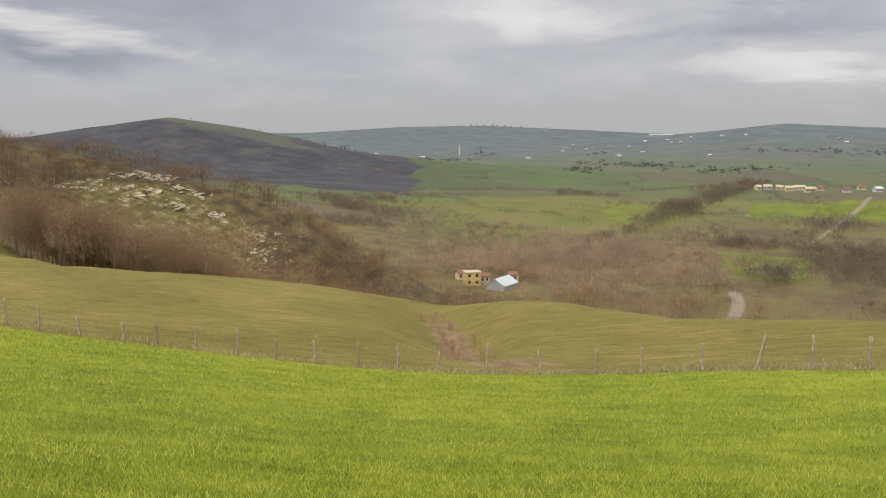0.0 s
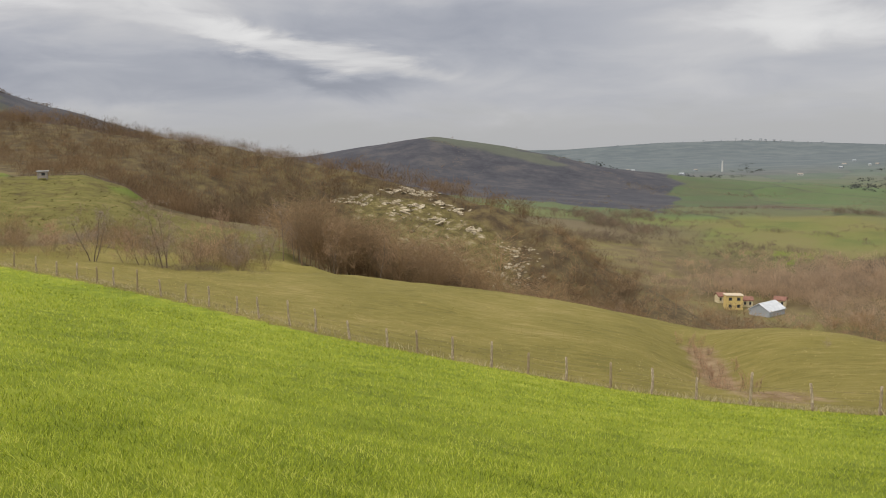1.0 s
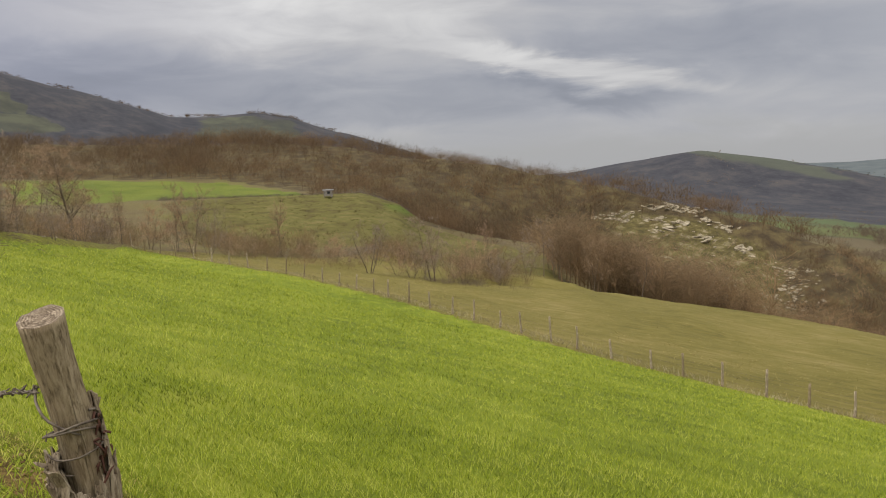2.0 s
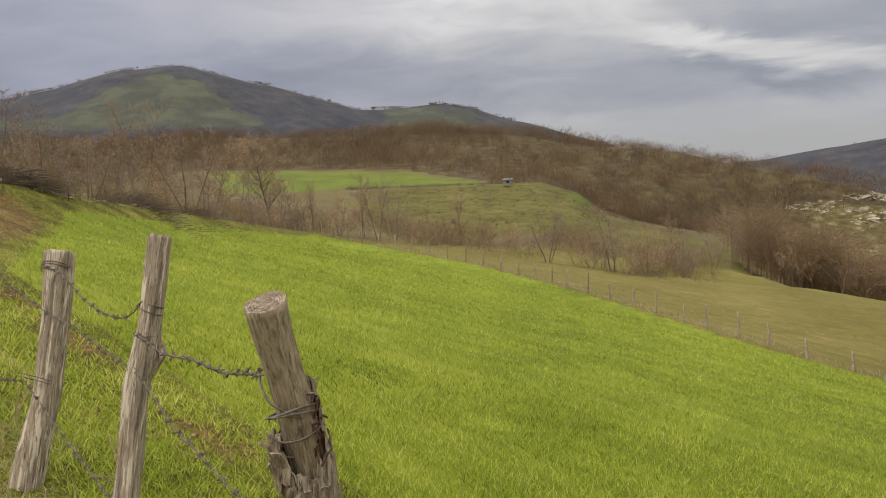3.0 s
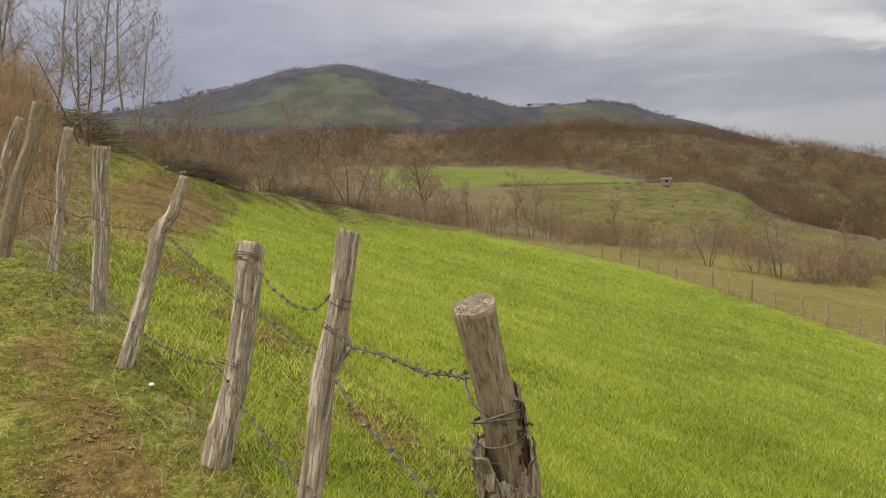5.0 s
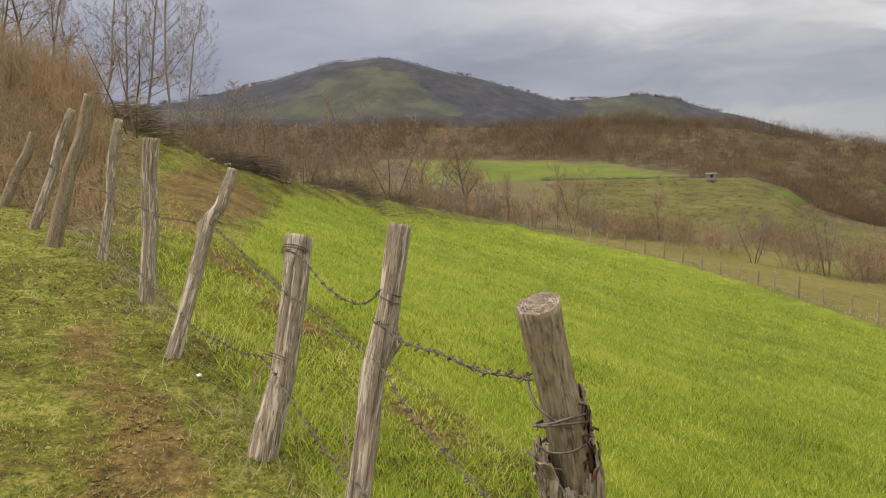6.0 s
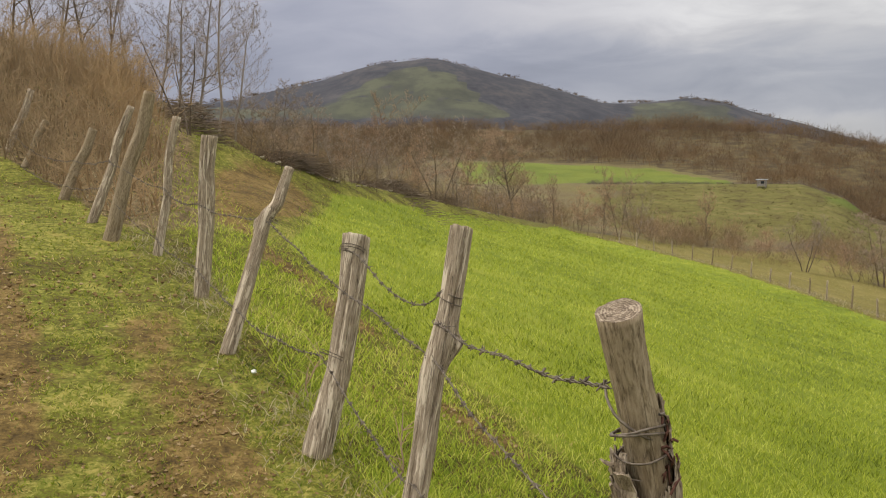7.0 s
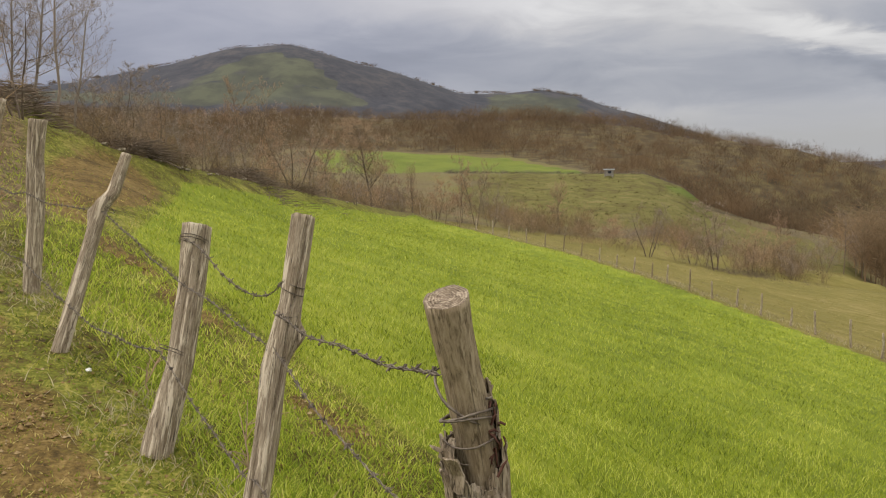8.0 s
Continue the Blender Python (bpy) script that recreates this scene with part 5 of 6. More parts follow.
near_post(4, *POSTS[3][:2], ((0, 0, 0.057), (0.4, -0.028, 0.053), (0.70, -0.05, 0.052), (0.735, -0.038, 0.056), (0.79, 0.0, 0.047), (1, 0, 0.037)), GREY_WOOD, "leaning kinked pale grey branch used as a post",
          cracks=((-1.4, 0.25, 0.05, 0.65, 0.5), (-1.0, 0.25, 0.8, 1.1, 0.3)), sides=48, rings=70, knot=(0.985, 3.0, 0.03))
near_post(5, *POSTS[4][:2], ((0, 0, 0.070), (0.4, 0.014, 0.072), (0.6, 0.0, 0.078), (0.78, -0.014, 0.070), (1, 0, 0.076)), GREY_WOOD, "upright pale grey post with a notched head",
          cracks=((-1.6, 0.4, 0.65, 1.1, 0.2), (-1.0, 0.4, 0.6, 1.1, 0.2), (-2.2, 0.35, 0.5, 1.1, 0.2), (-1.3, 0.2, 0.05, 0.6, 0.4)), sides=48, rings=56)
for i, label in ((5, "slightly bent thin grey post"), (6, "stout dark grey post leaning out"), (7, "leaning grey post"), (8, "short leaning brown post"), (9, "short leaning dark post"), (10, "tall leaning pale post")):
    r0, r1 = POSTS[i][2:]
    near_post(i + 1, *POSTS[i][:2], ((0, 0, r0), (0.45, -0.02 * (-1) ** i, (r0 + r1) / 2), (0.7, 0.025 * (-1) ** i, (r0 + r1) / 2), (1, 0, r1)), GREY_WOOD if i in (5, 7, 10) else BROWN_WOOD, label,
              cracks=((-1.5, 0.25, 0.1, 0.9, 0.5), (-0.8, 0.25, 0.4, 1.1, 0.4)), sides=32, rings=36)


def on_post(i, f, out=0.0):
    b, t = Vector(POSTS[i][0]), Vector(POSTS[i][1])
    r = POSTS[i][2] + (POSTS[i][3] - POSTS[i][2]) * f
    return b.lerp(t, f) + Vector((0.35, -1.0, 0)).normalized() * r * (1 + out)


def barbed(ends, sag, seed, skew=1.0):
    """Twisted two-strand wire with barbs between two places."""
    rng = random.Random(seed)
    p, q = ends
    length = (q - p).length
    n = max(24, int(length / 0.022))
    peak = skew / (1 + skew)
    droop = lambda f: f ** skew * (1 - f) / (peak ** skew * (1 - peak))      # slack hangs nearer one end when skewed
    mid = [p.lerp(q, i / n) + Vector((0.012 * math.sin(i * 0.11 + seed), 0.012 * math.sin(i * 0.07 + seed * 2), -sag * droop(i / n) + 0.006 * math.sin(i * 0.19))) for i in range(n + 1)]
    st = Sticks()
    d = (q - p).normalized()
    a = d.cross(Vector((0, 0, 1))).normalized()
    b = d.cross(a)
    for s in (0, math.pi):
        pts = [m + (a * math.cos(i * 0.022 / 0.055 * 6.28 / 2 + s) + b * math.sin(i * 0.022 / 0.055 * 6.28 / 2 + s)) * 0.0032 for i, m in enumerate(mid)]
        st.add(pts, [0.0020] * (n + 1), 4)
    at, knots = rng.uniform(0.02, 0.08), []
    while at < length:
        kn = Sticks() if seed <= 9 else st
        if seed <= 9:
            knots.append(kn)
        i = min(int(at / length * n), n - 1)
        c = mid[i]
        for k in range(5):
            t = rng.uniform(0, 6.28)
            e = c + (a * math.cos(t) + b * math.sin(t)) * rng.uniform(0.012, 0.022) + d * rng.gauss(0, 0.012)
            s = c + d * rng.gauss(0, 0.006)
            kn.add([s, s.lerp(e, 0.8), e], [0.0028, 0.0024, 0], 3)
        loop = [c + d * (0.004 * j - 0.012) + (a * math.cos(j * 1.9) + b * math.sin(j * 1.9)) * 0.0066 for j in range(7)]
        kn.add(loop, [0.0036] * 7, 3)
        at += rng.uniform(0.085, 0.125)
    return st, knots


def string(name, ends, sag, seed, skew=1.0):
    strands, knots = barbed(ends, sag, seed, skew)
    me = strands.mesh(name, IRON)
    ob = new(name, me)
    ob.parent = near_fence
    ob.matrix_parent_inverse = near_fence.matrix_world.inverted()
    for knot in knots:
        part_of("barb", knot.mesh("barb", IRON), ob)
    return ob


SPANS = [  # post, share of its height, next post, share, slack
    (2, 0.935, 1, 0.82, 0.13), (1, 0.715, 0, 0.885, 0.035), (3, 0.70, 1, 0.61, 0.03), (1, 0.61, 0, 0.60, 0.05), (3, 0.23, 2, 0.42, 0.06), (2, 0.42, 1, 0.25, 0.05), (1, 0.25, 0, 0.2, 0.03),
    (4, 0.56, 3, 0.72, 0.05), (4, 0.15, 3, 0.23, 0.03), (5, 0.5, 4, 0.56, 0.06), (5, 0.16, 4, 0.15, 0.05), (6, 0.45, 5, 0.5, 0.04), (6, 0.2, 5, 0.16, 0.04), (7, 0.5, 6, 0.45, 0.02),
    (8, 0.55, 7, 0.5, 0.05), (8, 0.2, 7, 0.25, 0.04), (9, 0.5, 8, 0.55, 0.08), (9, 0.2, 8, 0.2, 0.06), (10, 0.45, 9, 0.5, 0.03)]
for k, (i, f, j, g, sag) in enumerate(SPANS):
    string("wire", (on_post(i, f, 0.05), on_post(j, g, 0.05)), sag, k + 1, 2.6 if k == 0 else 1.0)


def post_wraps():
    """Wire wound round the posts, loose bark and a rusty tangle on the stout one."""
    def coil(i, f0, turns, drop, seed, thick=0.0024, slack=1.03):
        rng = random.Random(seed)
        b, t = Vector(POSTS[i][0]), Vector(POSTS[i][1])
        q = (t - b).to_track_quat("Z", "Y")
        n = int(turns * 22)
        pts = []
        for k in range(n + 1):
            a = 6.283 * k / 22 + seed
            f = f0 - drop * k / n
            r = (POSTS[i][2] + (POSTS[i][3] - POSTS[i][2]) * f) * slack + 0.004 * rng.random()
            pts.append(b.lerp(t, f) + q @ Vector((math.cos(a) * r, math.sin(a) * r, 0.018 * math.sin(a * 1.0 + seed))))
        st = Sticks()
        st.add(pts, [thick] * (n + 1), 5)
        for k in range(6, n, 9):
            d = Vector((rng.gauss(0, 1), rng.gauss(0, 1), rng.gauss(0, 1))).normalized() * 0.018
            st.add([pts[k] - d * 0.6, pts[k] + d], [0.0024, 0], 3)
        ob = new("wire_wrap", st.mesh("wire_wrap", IRON))
        ob.parent, ob.matrix_parent_inverse = near_fence, near_fence.matrix_world.inverted()

    coil(0, 0.835, 1.2, 0.02, 1, 0.0032, 1.10)
    coil(0, 0.83, 1.2, 0.025, 1.5, 0.0032, 1.12)
    coil(0, 0.80, 1.2, 0.03, 5, 0.0026, 1.14)
    coil(0, 0.885, 0.45, 0.06, 4.2, 0.0036, 1.06)
    coil(1, 0.80, 1.4, 0.03, 2)
    coil(1, 0.72, 1.3, 0.02, 3)
    coil(2, 0.935, 2.4, 0.03, 6, 0.0024, 1.02)
    coil(2, 0.42, 1.5, 0.02, 7)
    coil(3, 0.72, 1.5, 0.02, 8)
    # bark shell: a ragged sleeve, open on one side
    b, t = Vector(POSTS[0][0]), Vector(POSTS[0][1])
    q = stand(b, t).to_3x3()
    rng = random.Random(3)
    # bark: one ragged sleeve that hugs the stump and has flaked away above
    turns = [0.1, 0.95, 1.8, 2.65, 3.4, 3.95, 4.6, 5.25, 5.75, 6.383]
    edge = [0.862, 0.82, 0.78, 0.79, 0.785, 0.745, 0.715, 0.735, 0.80, 0.862]
    bm = bmesh.new()
    cols, rows = 84, 34
    sheet = []
    for s in (0, 1):
        for i in range(rows + 1):
            for j in range(cols):
                a = 6.2832 * j / cols
                top = np.interp(a if a > 0.1 else a + 6.2832, turns, edge) + 0.022 * noise.noise(Vector((math.cos(a) * 4, math.sin(a) * 4, 2))) + 0.018 * noise.noise(Vector((math.cos(a) * 13, math.sin(a) * 13, 5)))
                f = 0.25 + (top - 0.25) * (i / rows) ** 0.8
                w = a + 0.10 * noise.noise(Vector((math.cos(a) * 2, math.sin(a) * 2, f * 14)))
                r = POSTS[0][2] + (POSTS[0][3] - POSTS[0][2]) * f + 0.001
                plate = noise.noise(Vector((math.cos(a) * 5, math.sin(a) * 5, f * 9)))
                flake = abs(noise.noise(Vector((math.cos(a) * 11, math.sin(a) * 11, f * 30))))
                r += max(0, 0.005 + 0.008 * plate + 0.008 * flake) + 0.008 * (i / rows) ** 8 * abs(plate) * 2 + s * 0.005
                sheet.append(bm.verts.new(b.lerp(t, f) + q @ Vector((math.cos(w) * r, math.sin(w) * r, 0))))
    at = lambda s, i, j: sheet[(s * (rows + 1) + i) * cols + j % cols]
    for j in range(cols):
        for i in range(rows):
            bm.faces.new((at(1, i, j), at(1, i, j + 1), at(1, i + 1, j + 1), at(1, i + 1, j)))
        bm.faces.new((at(1, rows, j), at(1, rows, j + 1), at(0, rows, j + 1), at(0, rows, j)))
    ob = part("bark", bm, LOOSE_BARK, near_fence, "loose ragged dark bark")
    ob.matrix_parent_inverse = near_fence.matrix_world.inverted()
    for _ in range(70):     # curled flakes that stand off the sleeve
        bm, grid = bmesh.new(), []
        a = rng.uniform(0, 6.2832)
        f = np.interp(a if a > 0.1 else a + 6.2832, turns, edge) - 0.01 - abs(rng.gauss(0, 0.06))
        w, h, off, curl = rng.uniform(0.25, 0.75), rng.uniform(0.014, 0.045), rng.uniform(0.010, 0.020), rng.gauss(0, 0.006)
        for thick in (0.0, 0.004):
            for i in range(4):
                for j in range(3):
                    u, v = i / 3 - 0.5, j - 1
                    r = POSTS[0][2] + off - thick + curl * v * v + curl * v * 0.6 + rng.gauss(0, 0.0018)
                    aa = a + u * w * (1 - 0.3 * abs(v)) + 0.04 * v
                    grid.append(bm.verts.new(b.lerp(t, f) + q @ Vector((math.cos(aa) * r, math.sin(aa) * r, v * h + rng.gauss(0, 0.003)))))
        g = lambda s, i, j: grid[s * 12 + i * 3 + j]
        for i in range(3):
            for j in range(2):
                bm.faces.new((g(0, i, j), g(0, i + 1, j), g(0, i + 1, j + 1), g(0, i, j + 1)))
                bm.faces.new((g(1, i, j + 1), g(1, i + 1, j + 1), g(1, i + 1, j), g(1, i, j)))
            for j in (0, 2):
                bm.faces.new((g(0, i, j), g(0, i + 1, j), g(1, i + 1, j), g(1, i, j)))
        for i in (0, 3):
            for j in range(2):
                bm.faces.new((g(0, i, j), g(0, i, j + 1), g(1, i, j + 1), g(1, i, j)))
        bmesh.ops.recalc_face_normals(bm, faces=bm.faces)
        part("bark_flake", bm, LOOSE_BARK, ob)
    st = Sticks()
    c = b.lerp(t, 0.775) + q @ Vector((0.045, -0.036, 0))
    for _ in range(26):
        p = c + Vector((rng.gauss(0, 0.014), rng.gauss(0, 0.012), rng.gauss(0, 0.03)))
        d = Vector((rng.gauss(0, 0.009), rng.gauss(0, 0.009), rng.gauss(0, 0.014)))
        st.add([p - d, p + Vector((0, 0, 0.006)), p + d], [0.003, 0.0036, 0], 4)
    ob = new("rusty_tangle", st.mesh("rusty_tangle", RUST))
    ob.parent, ob.matrix_parent_inverse = near_fence, near_fence.matrix_world.inverted()
    tagged(ob, "dark red rusty tangle of old wire")


post_wraps()


def dry_stem(x, y, tall, seed):
    rng = random.Random(seed)
    st = Sticks()
    p = Vector((0, 0, -0.05))
    pts = [p]
    for k in range(6):
        pts.append(pts[-1] + Vector((rng.gauss(0, 0.025), rng.gauss(0, 0.025), tall / 6)))
    st.add(pts, [0.006, 0.0055, 0.005, 0.0045, 0.004, 0.003, 0], 5)
    ob = new("dry_stem")
    ob.location = (x, y, ground_at(x, y))
    part_of("stem", st.mesh("stem", TWIG), ob)
    for k in range(9):
        st = Sticks()
        s = pts[rng.randint(2, 5)]
        e = s + Vector((rng.gauss(0, 0.1), rng.gauss(0, 0.1), rng.uniform(0.05, 0.2)))
        st.add([s, s.lerp(e, 0.5) + Vector((0, 0, 0.015)), e], [0.003, 0.0025, 0], 4)
        part_of("side_twig", st.mesh("side_twig", TWIG), ob)
    tagged(ob, "thin dry weed stem standing by the fence", "weed", "dry stems by the fence")


for k, (x, y, tall) in enumerate(((-2.35, 1.18, 0.62), (-1.9, 1.35, 0.5), (-1.75, 1.28, 0.42), (-3.9, 1.4, 0.4), (-5.2, 1.35, 0.35), (-2.7, 1.5, 0.35))):
    dry_stem(x, y, tall, 300 + k)


def far_fence():
    fence = tagged(new("wire_fence"), "long fence of thin wooden posts and wire below the field", "fence")
    rng = random.Random(17)
    line = [Vector((x, y)) for x, y in FENCE if x < 45]
    models = []
    for s in range(4):
        me = post_mesh(40 + s, 1.2, ((0, 0, 0.068), (0.5, rng.gauss(0, 0.03), 0.062), (1, 0, 0.056)), sides=8, rings=7)
        me.materials.append((GREY_WOOD, BROWN_WOOD, GREY_WOOD, GREY_WOOD)[s])
        me.materials.append(SAWN)
        models.append(me)
    heads, carry = [], 0.0
    for p, q in zip(line, line[1:]):
        run = (q - p).length
        at = carry
        while at < run:
            c = p.lerp(q, at / run)
            x, y, z = c.x, c.y, ground_at(c.x, c.y)
            tall = rng.choice((0.95, 1.05, 1.1, 1.2, 1.35))
            ob = new("post", rng.choice(models))
            ob.parent = fence
            ob.location, ob.rotation_euler = (x, y, z), (rng.gauss(0, 0.06), rng.gauss(0, 0.06), rng.uniform(0, 6.28))
            ob.scale = (1.1, 1.1, tall)
            heads.append(Vector((x, y, z)))
            at += rng.uniform(2.0, 2.9)
        carry = at - run
    for h in (0.35, 0.65, 0.95):
        st = Sticks()
        st.add([p + Vector((0.03, -0.05, h)) for p in heads], [0.004] * len(heads), 3)
        part_of("wire", st.mesh("wire", IRON), fence)


far_fence()


# ---------------------------------------------------------------- buildings
def paint(name, a, b, scale=1.5, rough=0.85):
    m, nt, bsdf = material(name, rough, 0.25)
    obj = node(nt, "ShaderNodeTexCoord").outputs["Object"]
    nt.links.new(mixc(nt, smooth(nt, fuzz(nt, obj, scale, 5, 0.65).outputs[0], 0.35, 0.65), a, b), bsdf.inputs["Base Color"])
    return m


YELLOW = paint("yellow_render", rgb(0.50, 0.38, 0.14), rgb(0.62, 0.48, 0.20))
CREAM = paint("cream_render", rgb(0.52, 0.45, 0.28), rgb(0.64, 0.57, 0.40))
WHITE_WALL = paint("white_render", rgb(0.46, 0.46, 0.45), rgb(0.58, 0.58, 0.56))
WHITE_ROOF = paint("pale_metal_roof", rgb(0.42, 0.45, 0.50), rgb(0.54, 0.57, 0.61), 0.8, 0.5)
TILE = paint("red_tile_roof", rgb(0.17, 0.085, 0.065), rgb(0.25, 0.13, 0.10))
TAN_ROOF = paint("pale_tile_roof", rgb(0.40, 0.33, 0.24), rgb(0.52, 0.44, 0.33))
DARK_GLASS = paint("dark_window", rgb(0.03, 0.035, 0.04), rgb(0.06, 0.065, 0.07), 1.0, 0.2)
BOARD = paint("grey_boards", rgb(0.20, 0.18, 0.16), rgb(0.34, 0.31, 0.28), 4.0)
# pale blue-grey with distance haze in the colour; the barn wall shares it
HAZY = paint("haze_grey_concrete", rgb(0.30, 0.33, 0.36), rgb(0.36, 0.39, 0.42), 0.05)


def gable(bm, w, d, eave, ridge, over=0.4, thick=0.25):
    """A pitched roof slab with its ridge along x."""
    for s in (-1, 1):
        v = [bm.verts.new(p) for p in (
            (-w / 2 - over, s * (d / 2 + over), eave - 0.2), (w / 2 + over, s * (d / 2 + over), eave - 0.2), (w / 2 + over, 0, ridge), (-w / 2 - over, 0, ridge),
            (-w / 2 - over, s * (d / 2 + over), eave - 0.2 + thick), (w / 2 + over, s * (d / 2 + over), eave - 0.2 + thick), (w / 2 + over, 0, ridge + thick), (-w / 2 - over, 0, ridge + thick))]
        for f in ((0, 1, 2, 3), (4, 5, 6, 7), (0, 1, 5, 4), (1, 2, 6, 5), (3, 0, 4, 7)):
            bm.faces.new([v[i] for i in f])
    bmesh.ops.recalc_face_normals(bm, faces=bm.faces)


def house(name, az, d, w, dep, storeys, wall_mat, roof_mat, turn, label, category="house", group="", pitch=0.32, columns=3, flat=False, storey=2.8):
    x, y = at_az(az, d)
    ob = new(name)
    ob.location, ob.rotation_euler = (x, y, ground_at(x, y)), (0, 0, radians(turn))
    h = storeys * storey
    bm = bmesh.new()
    box(bm, (w, dep, h + 1), (0, 0, (h - 1) / 2))
    if not flat:
        for s in (-1, 1):
            v = [bm.verts.new(p) for p in ((s * w / 2, -dep / 2, h), (s * w / 2, dep / 2, h), (s * w / 2, 0, h + dep * pitch))]
            bm.faces.new(v)
    part("wall", bm, wall_mat, ob)
    bm = bmesh.new()
    if flat:
        box(bm, (w + 0.6, dep + 0.6, 0.3), (0, 0, h + 0.15))
    else:
        gable(bm, w, dep, h, h + dep * pitch)
    part("roof", bm, roof_mat, ob)
    for s in range(storeys):
        for c in range(columns):
            for side in (-1, 1):
                bm = bmesh.new()
                box(bm, (w / columns * 0.38, 0.12, 1.25), ((c + 0.5) * w / columns - w / 2, side * (dep / 2 + 0.03), s * storey + 1.6))
                part("window", bm, DARK_GLASS, ob)
    return tagged(ob, label, category, group)


house("farmhouse", -0.1, 345, 6.4, 5.2, 2, YELLOW, TAN_ROOF, 12, "yellow two-storey farmhouse among bare trees", columns=2, flat=True)
house("barn", -2.2, 338, 11, 8.5, 1, HAZY, WHITE_ROOF, 58, "low barn with a pale blue-white metal roof", "barn", pitch=0.30, columns=0, storey=2.2)
house("shed", -0.95, 352, 4, 3.4, 1, CREAM, TILE, 10, "small shed with a red tiled roof", "shed", columns=2)
house("shed", -3.0, 356, 4, 3.4, 1, CREAM, TILE, -15, "small outbuilding with a red tiled roof", "shed", columns=2)
house("shed", 0.7, 356, 3.4, 3.4, 1, CREAM, TILE, 30, "small outbuilding behind the farmhouse", "shed", columns=2)
rng = random.Random(23)
for az, d, w, wall, roof in ((-18.8, 792, 9, CREAM, TAN_ROOF), (-19.4, 800, 12, WHITE_WALL, TAN_ROOF), (-20.7, 790, 14, CREAM, TAN_ROOF), (-21.3, 800, 15, WHITE_WALL, TAN_ROOF), (-21.9, 792, 16, CREAM, TAN_ROOF),
                             (-22.5, 804, 12, CREAM, TILE), (-24.0, 800, 12, WHITE_WALL, TILE), (-24.8, 806, 11, CREAM, TILE), (-25.7, 790, 12, WHITE_WALL, WHITE_ROOF), (-20.1, 812, 10, CREAM, TAN_ROOF)):
    house("house", az, d + rng.uniform(-25, 15), w * 0.55, 5, 1, wall, roof, rng.uniform(-15, 25), "pale house with a tiled roof in the hamlet", group="hamlet houses", columns=3)
for k in range(34):
    az, d = rng.uniform(-28, 11), rng.uniform(2150, 2900)
    house("far_house", az, d, rng.uniform(6, 14), 7, 1, rng.choice((HAZY, WHITE_WALL, HAZY)), rng.choice((HAZY, BOARD, HAZY, WHITE_ROOF)), rng.uniform(-30, 30), "distant pale house on the valley plain", "house", "distant houses", columns=2)
house("greenhouse", -12.6, 3250, 95, 30, 1, HAZY, HAZY, 8, "long white greenhouse far off on the plain", "greenhouse", columns=6, pitch=0.12, storey=5)


def tower(az, d, w, h):
    h = h * 0.6
    x, y = at_az(az, d)
    ob = new("tower_block")
    ob.location = (x, y, ground_at(x, y))
    bm = bmesh.new()
    box(bm, (w, w, h), (0, 0, h / 2))
    box(bm, (w * 0.4, w * 0.4, h * 0.06), (0, 0, h * 1.03))
    part("body", bm, HAZY, ob)
    for s in range(4):
        bm = bmesh.new()
        box(bm, (w * 0.9, 0.5, h * 0.05), (0, -w / 2, h * (0.2 + 0.2 * s)))
        part("window_band", bm, WHITE_WALL, ob)
    tagged(ob, "hazy grey tower block on the city skyline", "tower", "city towers")


for az, h in ((2.1, 32), (1.6, 20), (1.0, 22), (0.6, 16), (0.1, 40), (-0.3, 24), (-0.8, 30), (-1.4, 44), (-1.7, 38), (-2.2, 26), (-2.6, 34), (-3.3, 20), (-4.2, 18), (-5.0, 20), (3.4, 16), (4.6, 15), (6.2, 12), (7.6, 12)):
    tower(az, 4520 + 60 * rng.random(), rng.uniform(6, 14), h * 0.5)


def chimney():
    x, y = at_az(0.88, 2500)
    ob = new("chimney")
    ob.location = (x, y, ground_at(x, y))
    bm = bmesh.new()
    bmesh.ops.create_cone(bm, cap_ends=True, segments=16, radius1=2.6, radius2=1.7, depth=32, matrix=Matrix.Translation((0, 0, 16)))
    part("shaft", bm, WHITE_WALL, ob)
    bm = bmesh.new()
    bmesh.ops.create_cone(bm, cap_ends=True, segments=16, radius1=2.0, radius2=2.0, depth=1.6, matrix=Matrix.Translation((0, 0, 31.4)))
    part("rim", bm, HAZY, ob)
    tagged(ob, "tall pale factory chimney on the plain", "chimney")


chimney()


def hut():
    x, y = at_az(44.94, 180)
    ob = new("hut")
    ob.location, ob.rotation_euler, ob.scale = (x, y, ground_at(x, y)), (0, 0, radians(35)), (0.72, 0.72, 0.72)
    for sx in (-1, 1):
        for sy in (-1, 1):
            bm = bmesh.new()
            box(bm, (0.14, 0.14, 2.3), (sx * 1.1, sy * 0.8, 1.05))
            part("post", bm, BOARD, ob)
    bm = bmesh.new()
    box(bm, (2.3, 1.7, 1.5), (0, 0, 1.15), bevel=0.03)
    part("body", bm, BOARD, ob, "grey board walls")
    bm = bmesh.new()
    box(bm, (0.9, 0.06, 0.7), (0.3, -0.88, 1.45))
    part("opening", bm, DARK_GLASS, ob, "dark window opening")
    bm = bmesh.new()
    box(bm, (3.0, 2.3, 0.22), (0, 0, 2.25), bevel=0.03)
    part("roof", bm, WHITE_ROOF, ob, "flat pale sheet roof")
    tagged(ob, "small grey board hut with a flat white roof on the meadow", "hut")


hut()


